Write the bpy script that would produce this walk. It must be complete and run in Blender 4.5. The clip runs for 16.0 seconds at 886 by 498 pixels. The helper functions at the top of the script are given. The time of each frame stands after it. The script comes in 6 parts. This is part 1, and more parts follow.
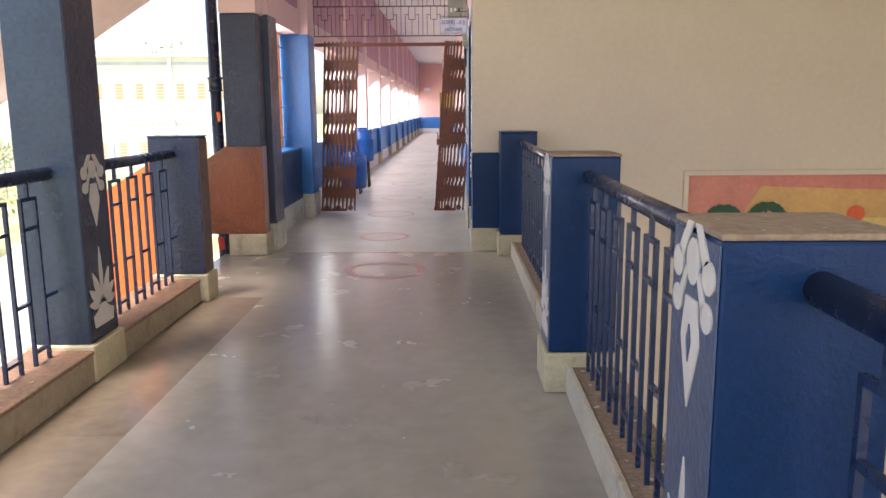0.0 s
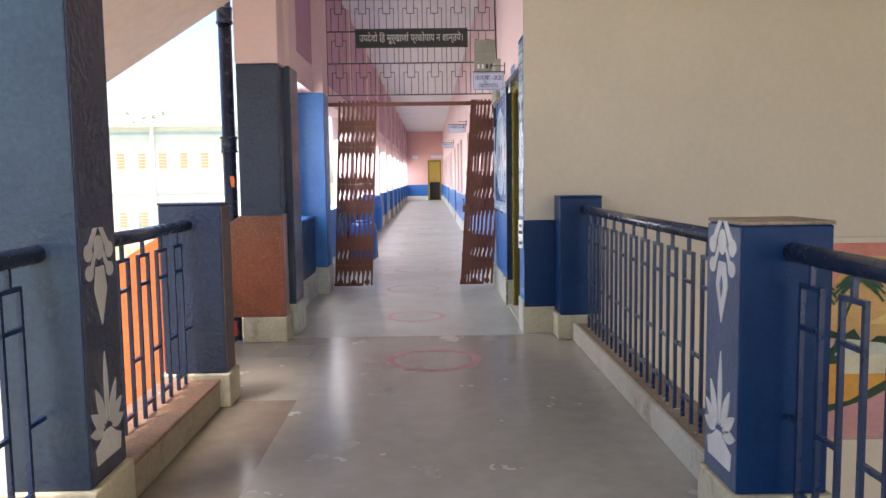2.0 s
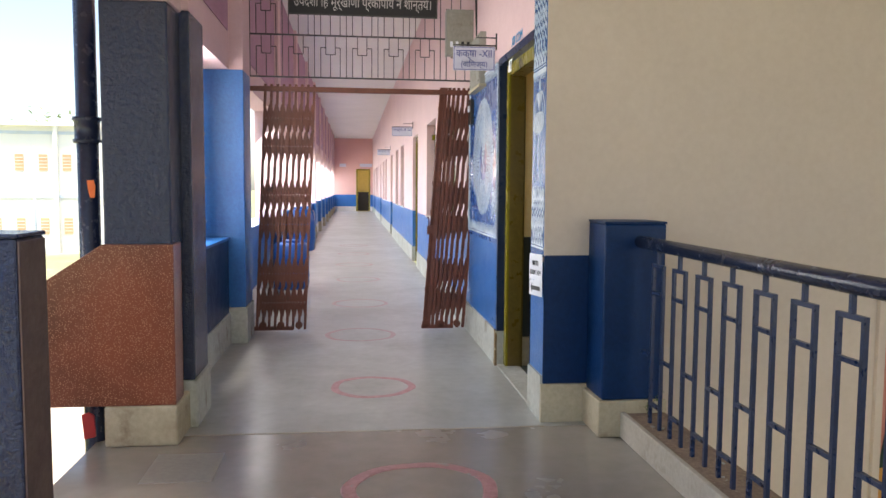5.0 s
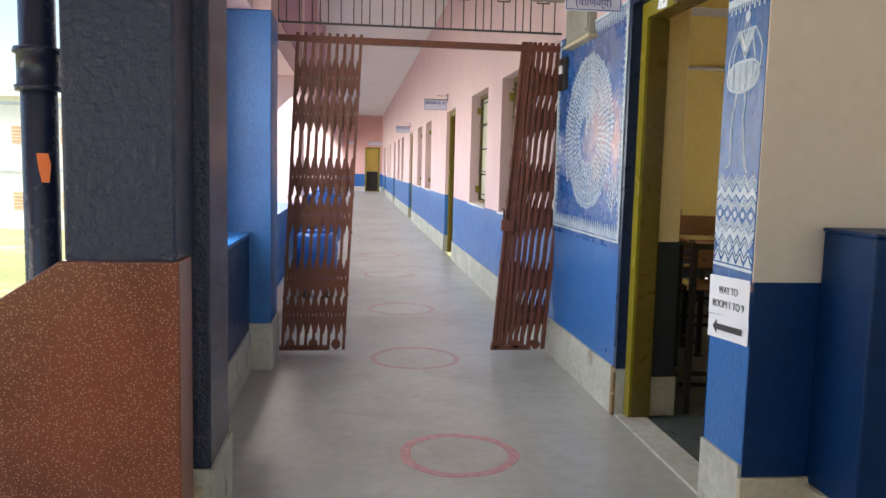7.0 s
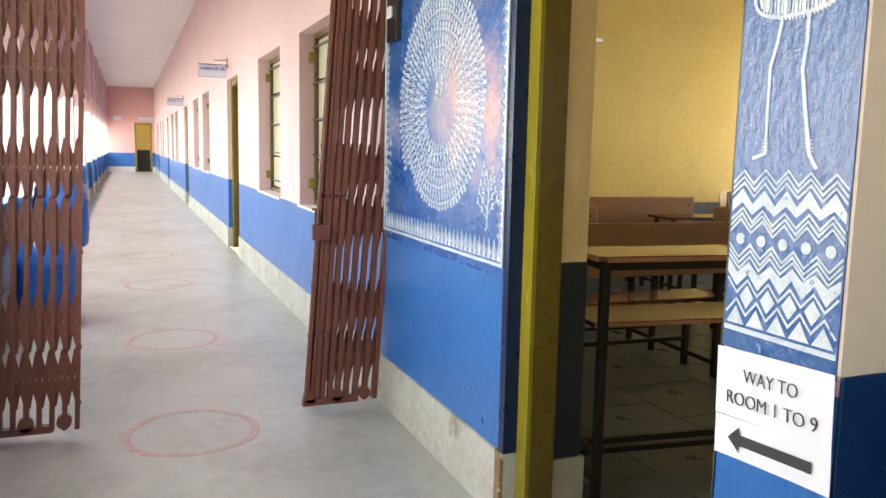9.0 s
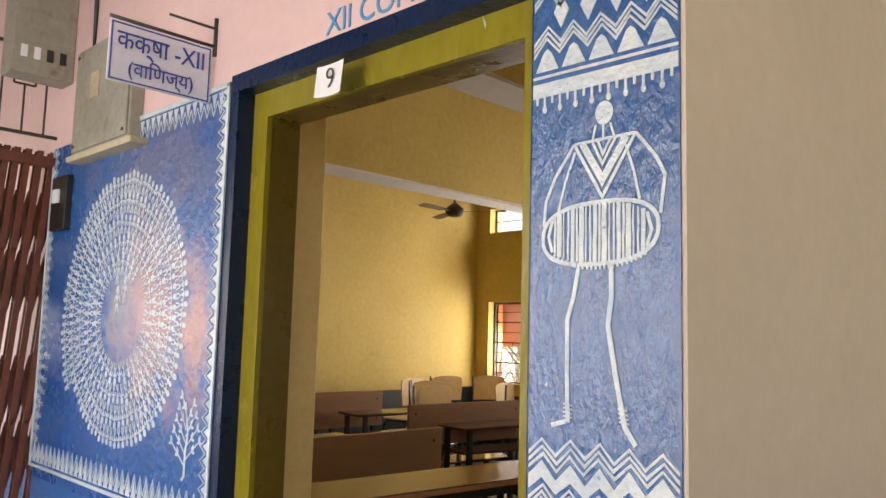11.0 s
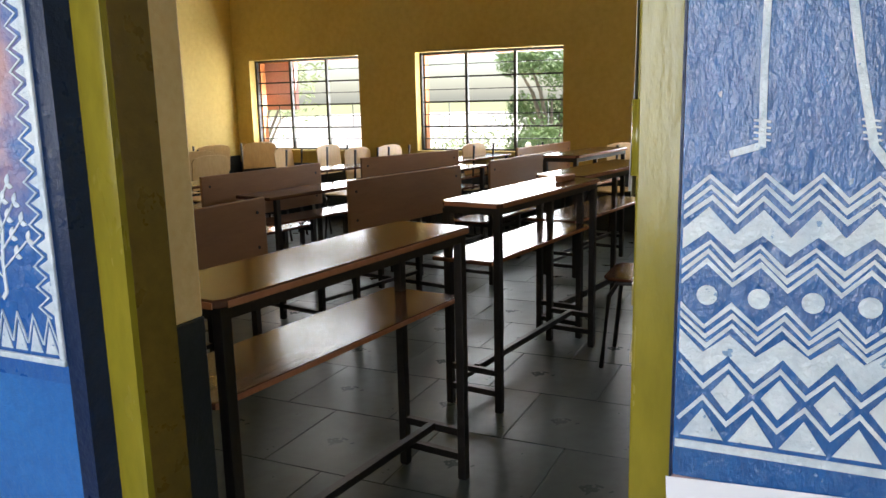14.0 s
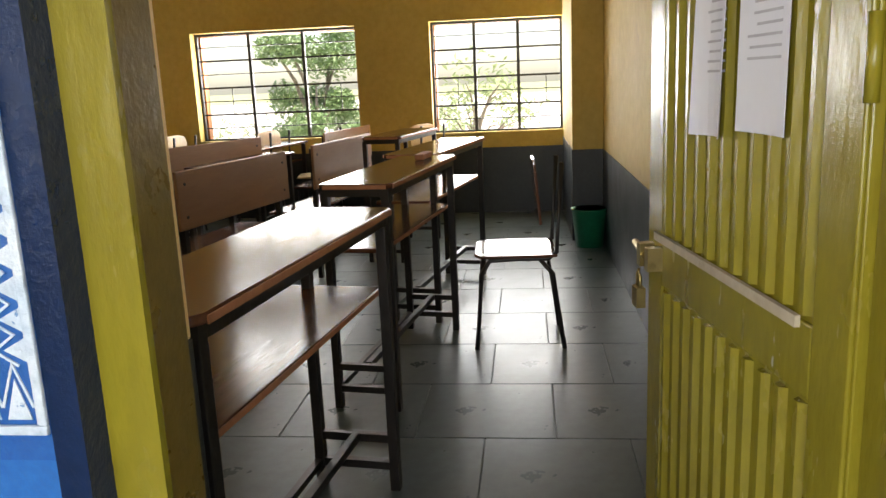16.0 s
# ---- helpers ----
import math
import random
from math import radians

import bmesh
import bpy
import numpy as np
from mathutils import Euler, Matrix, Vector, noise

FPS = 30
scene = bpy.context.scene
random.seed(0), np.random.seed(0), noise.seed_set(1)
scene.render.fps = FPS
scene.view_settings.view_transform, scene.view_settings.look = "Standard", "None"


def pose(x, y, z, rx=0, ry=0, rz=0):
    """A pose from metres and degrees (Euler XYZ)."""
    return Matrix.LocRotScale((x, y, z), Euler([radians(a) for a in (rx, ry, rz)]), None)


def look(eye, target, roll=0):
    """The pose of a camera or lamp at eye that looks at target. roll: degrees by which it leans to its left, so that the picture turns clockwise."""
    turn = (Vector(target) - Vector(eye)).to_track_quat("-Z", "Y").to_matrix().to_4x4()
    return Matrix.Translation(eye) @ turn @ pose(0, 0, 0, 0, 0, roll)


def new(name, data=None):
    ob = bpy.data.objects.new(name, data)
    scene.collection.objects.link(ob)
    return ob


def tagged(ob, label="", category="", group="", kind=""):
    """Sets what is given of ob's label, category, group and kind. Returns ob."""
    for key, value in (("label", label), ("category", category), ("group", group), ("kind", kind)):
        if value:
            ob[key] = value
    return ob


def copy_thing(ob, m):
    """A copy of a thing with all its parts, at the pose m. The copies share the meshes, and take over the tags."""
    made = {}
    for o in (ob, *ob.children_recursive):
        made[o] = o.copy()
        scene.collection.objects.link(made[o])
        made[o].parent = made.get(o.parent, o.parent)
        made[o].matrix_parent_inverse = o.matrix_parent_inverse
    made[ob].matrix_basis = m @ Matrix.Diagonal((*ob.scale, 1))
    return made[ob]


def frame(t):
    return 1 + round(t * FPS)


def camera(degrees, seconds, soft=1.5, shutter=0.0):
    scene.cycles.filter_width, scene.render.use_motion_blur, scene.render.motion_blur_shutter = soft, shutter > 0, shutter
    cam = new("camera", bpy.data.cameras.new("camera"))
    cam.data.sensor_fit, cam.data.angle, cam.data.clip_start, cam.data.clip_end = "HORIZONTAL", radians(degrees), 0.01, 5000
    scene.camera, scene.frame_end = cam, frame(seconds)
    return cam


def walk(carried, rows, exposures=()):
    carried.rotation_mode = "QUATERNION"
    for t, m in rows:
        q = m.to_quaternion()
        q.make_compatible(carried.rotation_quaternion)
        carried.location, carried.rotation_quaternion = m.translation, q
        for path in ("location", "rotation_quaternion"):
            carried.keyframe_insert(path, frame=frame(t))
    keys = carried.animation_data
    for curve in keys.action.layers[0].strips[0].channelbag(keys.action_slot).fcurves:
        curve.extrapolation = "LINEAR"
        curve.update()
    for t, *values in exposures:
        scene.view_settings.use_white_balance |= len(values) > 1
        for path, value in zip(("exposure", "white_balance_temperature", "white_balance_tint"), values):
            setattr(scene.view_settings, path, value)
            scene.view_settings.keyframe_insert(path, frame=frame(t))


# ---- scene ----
cam = camera(59.2, 16.0)
PATH = [
    (0, (0.276, -0.16, 1.24), (0.252, 1.809, 0.887), -0.4),
    (0.5, (0.065, -0.085, 1.244), (-0.03, 1.88, 0.887), -0.9),
    (1, (-0.083, 0.229, 1.205), (-0.078, 2.203, 0.888), -0.9),
    (1.5, (-0.151, 0.493, 1.211), (-0.125, 2.476, 0.953), -1.1),
    (2, (-0.257, 0.77, 1.199), (-0.226, 2.762, 1.016), -0.8),
    (2.5, (-0.327, 1.111, 1.227), (-0.178, 3.103, 1.112), -0.5),
    (3, (-0.352, 1.41, 1.227), (-0.198, 3.403, 1.142), -1.0),
    (3.5, (-0.388, 1.68, 1.219), (-0.31, 3.676, 1.119), -0.9),
    (4, (-0.48, 2.039, 1.234), (-0.339, 4.029, 1.095), -0.9),
    (4.2, (-0.472, 2.19, 1.218), (-0.29, 4.176, 1.077), -1.0),
    (6.3, (-0.728, 3.784, 1.205), (-0.495, 5.761, 1.003), 1.3),
    (6.5, (-0.771, 3.927, 1.212), (-0.549, 5.904, 1.007), 1.4),
    (7, (-0.857, 4.275, 1.217), (-0.629, 6.251, 1.01), 1.4),
    (7.5, (-0.796, 4.646, 1.213), (-0.449, 6.604, 0.997), 1.5),
    (8, (-0.797, 5.034, 1.215), (-0.295, 6.956, 0.987), 1.3),
    (8.5, (-0.805, 5.389, 1.222), (-0.187, 7.271, 0.952), 0.7),
    (9, (-0.685, 5.73, 1.245), (0.06, 7.568, 0.992), 1.2),
    (9.5, (-0.691, 6.024, 1.324), (0.374, 7.707, 1.147), -0.2),
    (10, (-0.626, 6.138, 1.378), (0.617, 7.705, 1.373), -0.9),
    (10.2, (-0.586, 6.144, 1.379), (0.691, 7.681, 1.466), -0.8),
    (12.3, (-0.67, 6.223, 1.402), (0.893, 7.448, 1.643), 3.3),
    (12.5, (-0.64, 6.271, 1.387), (0.899, 7.535, 1.575), 2.6),
    (12.7, (-0.622, 6.319, 1.361), (0.897, 7.613, 1.489), 2.6),
    (13, (-0.535, 6.45, 1.356), (0.983, 7.751, 1.358), 0.8),
    (13.5, (-0.455, 6.631, 1.331), (1.154, 7.798, 1.116), -0.3),
    (14, (-0.453, 6.855, 1.306), (1.329, 7.682, 0.928), -1.3),
    (14.5, (-0.443, 6.957, 1.283), (1.441, 7.479, 0.859), -0.8),
    (15, (-0.376, 7.087, 1.256), (1.536, 7.49, 0.829), -1.4),
    (15.5, (-0.327, 7.249, 1.253), (1.588, 7.649, 0.837), -1.9),
    (16, (-0.342, 7.442, 1.244), (1.601, 7.661, 0.825), -2.5),
]
walk(cam, [(t, look(eye, target, roll)) for t, eye, target, roll in PATH],
     exposures=[(0.0, 1.4, 7100, 16), (0.5, 1.38, 7050, 16), (1.0, 1.25, 6900, 14), (1.5, 1.25, 6650, 13), (3.0, 1.4, 6550, 12), (4.0, 1.38, 6600, 12), (6.5, 1.0, 6900, 10), (7.2, 1.05, 6900, 10), (8.0, 1.42, 7000, 9), (9.0, 1.6, 7300, 9), (10.1, 1.15, 7800, 17), (12.5, 1.2, 7100, 11), (14.0, 1.05, 6600, 10), (15.0, 1.15, 6800, 11), (16.0, 1.4, 7100, 11)])

import itertools

# ---- light ----
world = bpy.data.worlds.new("world")
scene.world = world
world.use_nodes = True
wn = world.node_tree
sky = wn.nodes.new("ShaderNodeTexSky")
sky.sky_type = "NISHITA"
sky.sun_disc = False
sky.sun_elevation, sky.sun_rotation = radians(75), radians(202)
sky.dust_density, sky.ozone_density = 1.5, 1.0
wn.links.new(sky.outputs[0], wn.nodes["Background"].inputs[0])
wn.nodes["Background"].inputs[1].default_value = 0.15
sun = new("sun", bpy.data.lights.new("sun", "SUN"))
sun.data.energy, sun.data.angle, sun.data.color = 4.8, radians(20), (1.0, 0.95, 0.88)
sun.matrix_world = look((-6, -15, 60), (0, 0, 0))
tagged(sun, kind="structure")


def skylight(name, centre, target, w, h, power):
    """Daylight that enters through an opening."""
    lamp = bpy.data.lights.new(name, "AREA")
    lamp.shape, lamp.size, lamp.size_y, lamp.energy, lamp.color = "RECTANGLE", w, h, power, (0.95, 0.98, 1.0)
    ob = new(name, lamp)
    ob.matrix_world = look(centre, target)
    return ob


skylight("daylight_walkway", (-2.6, 0.5, 2.0), (0, 0.5, 1.0), 7.0, 2.6, 3)
skylight("daylight_stairs", (-3.3, 5.8, 1.9), (0, 5.8, 0.9), 1.3, 1.6, 30)
skylight("daylight_corridor", (-1.9, 26.0, 1.45), (0, 26.0, -0.4), 31.0, 1.2, 400)
skylight("daylight_bay", (-1.85, 8.0, 1.45), (0, 8.0, 1.3), 1.7, 1.2, 32)
skylight("daylight_south", (2.0, -3.9, 1.6), (2.0, 3.0, 1.9), 7.0, 3.0, 58)
for wy in (12.05, 9.82, 7.7):
    skylight("daylight_window", (7.35, wy, 1.35), (3, wy, 2.4), 1.4, 1.0, 32)
    skylight("daylight_vent", (7.35, wy, 2.9), (3, wy, 2.6), 1.4, 0.3, 9)

# ---- materials ----
def material(name, rough=0.5, metal=0.0):
    m = bpy.data.materials.new(name)
    m.use_nodes = True
    b = m.node_tree.nodes["Principled BSDF"]
    b.inputs["Roughness"].default_value, b.inputs["Metallic"].default_value = rough, metal
    return m, m.node_tree, b


def node(t, kind, **inputs):
    n = t.nodes.new(kind)
    for k, v in inputs.items():
        n.inputs[k.replace("_", " ")].default_value = v
    return n


def ramp(t, fac, stops):
    r = t.nodes.new("ShaderNodeValToRGB")
    el = r.color_ramp.elements
    while len(el) < len(stops):
        el.new(0.5)
    for e, (p, c) in zip(el, stops):
        e.position, e.color = p, (*c, 1) if len(c) == 3 else c
    t.links.new(fac, r.inputs[0])
    return r.outputs[0]


def mix(t, fac, a, b, kind="MIX"):
    n = t.nodes.new("ShaderNodeMix")
    n.data_type, n.blend_type = "RGBA", kind
    for s, v in ((0, fac), (6, a), (7, b)):
        if hasattr(v, "links"):
            t.links.new(v, n.inputs[s])
        else:
            n.inputs[s].default_value = (*v, 1) if isinstance(v, tuple) and len(v) == 3 else v
    return n.outputs[2]


def surface(name, base, other=None, rough=0.55, metal=0.0, large=1.2, fine=40.0, amount=0.45, stains=None, stain_from=0.58,
            bump=0.15, bump_scale=60.0, chips=None, chip_from=0.7, chip_scale=9.0, stretch=(1, 1, 1), rough_var=0.12, random=0.0, gloss=0.5):
    """A worn surface: slow change of tone, fine grain, stains, chips and relief."""
    m, t, b = material(name, rough, metal)
    b.inputs["Specular IOR Level"].default_value = gloss
    other = other or tuple(c * 0.8 for c in base)
    co = node(t, "ShaderNodeTexCoord")
    mp = node(t, "ShaderNodeMapping", Scale=stretch)
    t.links.new(co.outputs["Object"], mp.inputs[0])
    v = mp.outputs[0]

    def noise_tex(scale, detail=4.0):
        n = node(t, "ShaderNodeTexNoise", Scale=scale, Detail=detail, Roughness=0.6)
        t.links.new(v, n.inputs["Vector"])
        return n.outputs[0]
    big, small = noise_tex(large), noise_tex(fine, 6.0)
    colour = mix(t, ramp(t, big, [(0.35, (0, 0, 0)), (0.68, (1, 1, 1))]), base, other)
    colour = mix(t, amount, colour, ramp(t, small, [(0.25, (0.25, 0.25, 0.25)), (0.75, (0.75, 0.75, 0.75))]), "SOFT_LIGHT")
    if stains:
        s = noise_tex(large * 2.7, 8.0)
        colour = mix(t, ramp(t, s, [(stain_from, (0, 0, 0)), (stain_from + 0.14, (0.8, 0.8, 0.8))]), colour, stains)
    if chips:
        c = noise_tex(chip_scale, 8.0)
        colour = mix(t, ramp(t, c, [(chip_from, (0, 0, 0)), (chip_from + 0.02, (1, 1, 1))]), colour, chips)
    if random:
        info = node(t, "ShaderNodeObjectInfo")
        tone = ramp(t, info.outputs["Random"], [(0, (0.5 - random,) * 3), (1, (0.5 + random,) * 3)])
        colour = mix(t, 1.0, colour, tone, "SOFT_LIGHT")
    t.links.new(colour, b.inputs["Base Color"])
    mr = node(t, "ShaderNodeMapRange")
    mr.inputs["To Min"].default_value, mr.inputs["To Max"].default_value = max(0.03, rough - rough_var), min(1, rough + rough_var)
    t.links.new(noise_tex(large * 4), mr.inputs["Value"])
    t.links.new(mr.outputs[0], b.inputs["Roughness"])
    if bump:
        bp = node(t, "ShaderNodeBump", Strength=bump, Distance=0.01)
        t.links.new(noise_tex(bump_scale, 5.0), bp.inputs["Height"])
        t.links.new(bp.outputs[0], b.inputs["Normal"])
    return m


def terrazzo(name, base, chip, scale=90.0, amount=0.5, rough=0.35):
    """Stone chips set in coloured cement."""
    m, t, b = material(name, rough)
    co = node(t, "ShaderNodeTexCoord")
    vo = node(t, "ShaderNodeTexVoronoi", Scale=scale)
    nz = node(t, "ShaderNodeTexNoise", Scale=3.0, Detail=6.0)
    t.links.new(co.outputs["Object"], vo.inputs["Vector"])
    t.links.new(co.outputs["Object"], nz.inputs["Vector"])
    dots = ramp(t, vo.outputs["Distance"], [(0.22, (1, 1, 1)), (0.34, (0, 0, 0))])
    pick = ramp(t, vo.outputs["Color"], [(amount, (0, 0, 0)), (amount + 0.08, (1, 1, 1))])
    ground = mix(t, ramp(t, nz.outputs[0], [(0.35, (0, 0, 0)), (0.65, (1, 1, 1))]), base, tuple(c * 0.6 for c in base))
    t.links.new(mix(t, mix(t, 1.0, dots, pick, "MULTIPLY"), ground, chip), b.inputs["Base Color"])
    bp = node(t, "ShaderNodeBump", Strength=0.12, Distance=0.004)
    t.links.new(nz.outputs[0], bp.inputs["Height"])
    t.links.new(bp.outputs[0], b.inputs["Normal"])
    return m


CEMENT = surface("cement_floor", (0.425, 0.435, 0.415), (0.32, 0.32, 0.295), rough=0.34, large=0.9, fine=14, amount=0.4, bump=0.06, bump_scale=9, stains=(0.26, 0.245, 0.215), stain_from=0.6, chips=(0.55, 0.55, 0.52), chip_from=0.76, chip_scale=26, rough_var=0.12)
KERB = surface("dusty_kerb", (0.28, 0.2, 0.145), (0.2, 0.142, 0.102), rough=0.85, large=3, fine=50, amount=0.8, chips=(0.5, 0.45, 0.38), chip_from=0.66, chip_scale=40, bump=0.5)
KERB_RED = surface("red_dusty_kerb", (0.25, 0.14, 0.09), (0.18, 0.11, 0.075), rough=0.85, large=3, fine=50, amount=0.8, chips=(0.38, 0.3, 0.23), chip_from=0.67, chip_scale=40, bump=0.5)
KERB_FACE = surface("stained_kerb_face", (0.36, 0.3, 0.225), (0.27, 0.21, 0.15), rough=0.75, large=2, stains=(0.2, 0.14, 0.09), stain_from=0.56, bump=0.3)
KERB_SIDE = surface("limewashed_kerb_side", (0.5, 0.46, 0.38), (0.38, 0.33, 0.26), rough=0.75, stains=(0.25, 0.18, 0.12), bump=0.25)
PLINTH = surface("cream_plinth", (0.5, 0.44, 0.31), (0.38, 0.32, 0.22), rough=0.7, large=3, stains=(0.22, 0.16, 0.1), stain_from=0.6, bump=0.3)
PLINTH_BARE = surface("bare_brown_plaster", (0.3, 0.19, 0.09), (0.2, 0.13, 0.065), rough=0.85, large=8, fine=60, amount=0.8, bump=0.8, bump_scale=45, chips=(0.5, 0.42, 0.28), chip_from=0.62, chip_scale=30)
GREY_PLINTH = surface("grey_cement_plinth", (0.48, 0.49, 0.44), (0.38, 0.37, 0.32), rough=0.7, large=1.8, fine=30, amount=0.6, stains=(0.2, 0.155, 0.1), stain_from=0.58, bump=0.35, chips=(0.2, 0.4, 0.62), chip_from=0.75)
NAVY = surface("navy_gloss_paint", (0.002, 0.026, 0.098), (0.0017, 0.02, 0.08), rough=0.38, large=2, amount=0.35, bump=0.25, bump_scale=70, chips=(0.16, 0.2, 0.28), chip_from=0.765, gloss=0.2)
SLATE = surface("slate_blue_gloss_paint", (0.03, 0.05, 0.085), (0.02, 0.034, 0.064), rough=0.24, large=2, amount=0.4, bump=0.45, bump_scale=55, chips=(0.22, 0.22, 0.22), chip_from=0.765, gloss=0.4)
BLUE = surface("bright_blue_gloss_paint", (0.015, 0.118, 0.375), (0.02, 0.142, 0.42), rough=0.33, large=1.8, amount=0.4, bump=0.35, bump_scale=50, stains=(0.07, 0.2, 0.45), stain_from=0.64, chips=(0.3, 0.42, 0.62), chip_from=0.775)
PINK = surface("pale_pink_distemper", (0.68, 0.48, 0.48), (0.62, 0.43, 0.44), rough=0.75, large=0.8, fine=30, amount=0.2, bump=0.1)
DEEP_PINK = surface("salmon_pink_distemper", (0.72, 0.42, 0.38), (0.66, 0.38, 0.36), rough=0.75, large=0.8, bump=0.1)
MAUVE = surface("mauve_distemper", (0.42, 0.23, 0.31), (0.36, 0.19, 0.27), rough=0.7, large=1.2, bump=0.1)
BEIGE = surface("beige_distemper", (0.6, 0.505, 0.42), (0.56, 0.47, 0.39), rough=0.7, large=0.7, fine=25, amount=0.18, bump=0.08, stains=(0.53, 0.445, 0.365), stain_from=0.66)
WHITEWASH = surface("whitewash", (0.74, 0.71, 0.68), (0.68, 0.65, 0.62), rough=0.8, large=0.8, bump=0.08)
SOFFIT = surface("pink_soffit", (0.74, 0.6, 0.57), (0.67, 0.53, 0.5), rough=0.8, large=0.9, fine=12, amount=0.4, bump=0.3, bump_scale=12, stains=(0.5, 0.38, 0.35), stain_from=0.65)
OCHRE = surface("ochre_distemper", (0.62, 0.46, 0.135), (0.54, 0.39, 0.11), rough=0.75, large=0.8, fine=18, amount=0.4, stains=(0.33, 0.24, 0.09), stain_from=0.645, bump=0.12)
CREAM = surface("cream_beige_reveal", (0.84, 0.62, 0.29), (0.78, 0.56, 0.25), rough=0.6, large=2, bump=0.2)
BLACK_DADO = surface("blue_black_dado", (0.018, 0.024, 0.03), (0.03, 0.036, 0.04), rough=0.4, bump=0.2)
OLIVE = surface("olive_yellow_gloss_paint", (0.245, 0.206, 0.018), (0.205, 0.166, 0.0145), rough=0.25, large=3, amount=0.35, bump=0.2, bump_scale=35, chips=(0.52, 0.5, 0.38), chip_from=0.685, chip_scale=22, stretch=(1, 1, 0.3))
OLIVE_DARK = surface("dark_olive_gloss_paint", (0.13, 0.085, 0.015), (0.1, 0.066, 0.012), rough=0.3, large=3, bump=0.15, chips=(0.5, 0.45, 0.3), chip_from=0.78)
GATE = surface("red_oxide_paint", (0.15, 0.042, 0.022), (0.11, 0.032, 0.018), rough=0.5, large=4, amount=0.5, bump=0.3, stains=(0.06, 0.024, 0.015))
RAIL = surface("navy_rail_enamel", (0.011, 0.017, 0.045), (0.016, 0.022, 0.05), rough=0.25, large=5, bump=0.2, chips=(0.14, 0.1, 0.08), chip_from=0.72, chip_scale=25)
BAR = surface("navy_bar_enamel", (0.01, 0.024, 0.075), (0.008, 0.02, 0.06), rough=0.3, large=6, bump=0.2, chips=(0.2, 0.13, 0.09), chip_from=0.68, chip_scale=20)
IRON = surface("dark_window_iron", (0.045, 0.042, 0.04), rough=0.5, bump=0.2)
ORANGE = surface("orange_wall_paint", (0.85, 0.19, 0.045), (0.75, 0.16, 0.04), rough=0.6, large=1.5, bump=0.1)
ORANGE_PALE = surface("orange_shutter_paint", (0.62, 0.23, 0.07), (0.55, 0.2, 0.06), rough=0.5, bump=0.1)
BROWN = terrazzo("red_brown_terrazzo", (0.23, 0.068, 0.036), (0.45, 0.24, 0.15), 135, 0.42, 0.3)
WHITE_PAINT = surface("white_mural_paint", (0.6, 0.66, 0.7), (0.4, 0.5, 0.6), rough=0.35, large=9, fine=70, amount=0.7, bump=0.7, bump_scale=40, chips=(0.12, 0.24, 0.42), chip_from=0.66, chip_scale=45, gloss=0.8)
PALE_PAINT = surface("grey_white_ornament_paint", (0.6, 0.56, 0.54), (0.52, 0.48, 0.47), rough=0.45, large=5, bump=0.2)
MURAL_BLUE = surface("blue_mural_ground", (0.011, 0.09, 0.3), (0.018, 0.1, 0.29), rough=0.23, large=2.5, fine=70, amount=0.6, bump=0.6, bump_scale=60, stretch=(1, 1, 0.5), rough_var=0.08, chips=(0.22, 0.34, 0.46), chip_from=0.72, chip_scale=70, gloss=0.95)
SPIRAL_BLUE = surface("faded_blue_mural_ground", (0.011, 0.09, 0.33), (0.016, 0.095, 0.31), rough=0.27, large=1.3, fine=60, amount=0.4, bump=0.45, bump_scale=40, gloss=0.5)


def wear_sheen_patch(m, centre, radii, colour, strength=0.85):
    """Mixes a ragged patch of another colour into a painted surface, for wear and for sheen."""
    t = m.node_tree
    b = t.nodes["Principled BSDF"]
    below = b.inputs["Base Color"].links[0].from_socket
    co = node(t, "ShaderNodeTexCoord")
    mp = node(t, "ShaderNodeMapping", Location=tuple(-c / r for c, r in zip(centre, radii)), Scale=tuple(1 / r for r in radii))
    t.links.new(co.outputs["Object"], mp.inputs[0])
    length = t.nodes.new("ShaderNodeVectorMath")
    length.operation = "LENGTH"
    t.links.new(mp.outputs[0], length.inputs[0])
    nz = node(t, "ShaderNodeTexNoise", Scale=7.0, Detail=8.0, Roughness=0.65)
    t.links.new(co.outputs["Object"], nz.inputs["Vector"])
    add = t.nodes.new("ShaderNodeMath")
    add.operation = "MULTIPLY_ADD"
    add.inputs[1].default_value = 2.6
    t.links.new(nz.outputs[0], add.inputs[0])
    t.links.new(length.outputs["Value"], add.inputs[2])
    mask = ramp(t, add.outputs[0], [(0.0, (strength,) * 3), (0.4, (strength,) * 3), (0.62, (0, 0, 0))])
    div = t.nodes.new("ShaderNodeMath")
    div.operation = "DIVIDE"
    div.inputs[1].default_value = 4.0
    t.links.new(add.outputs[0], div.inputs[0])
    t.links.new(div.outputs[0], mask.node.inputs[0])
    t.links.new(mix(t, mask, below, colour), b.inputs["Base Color"])


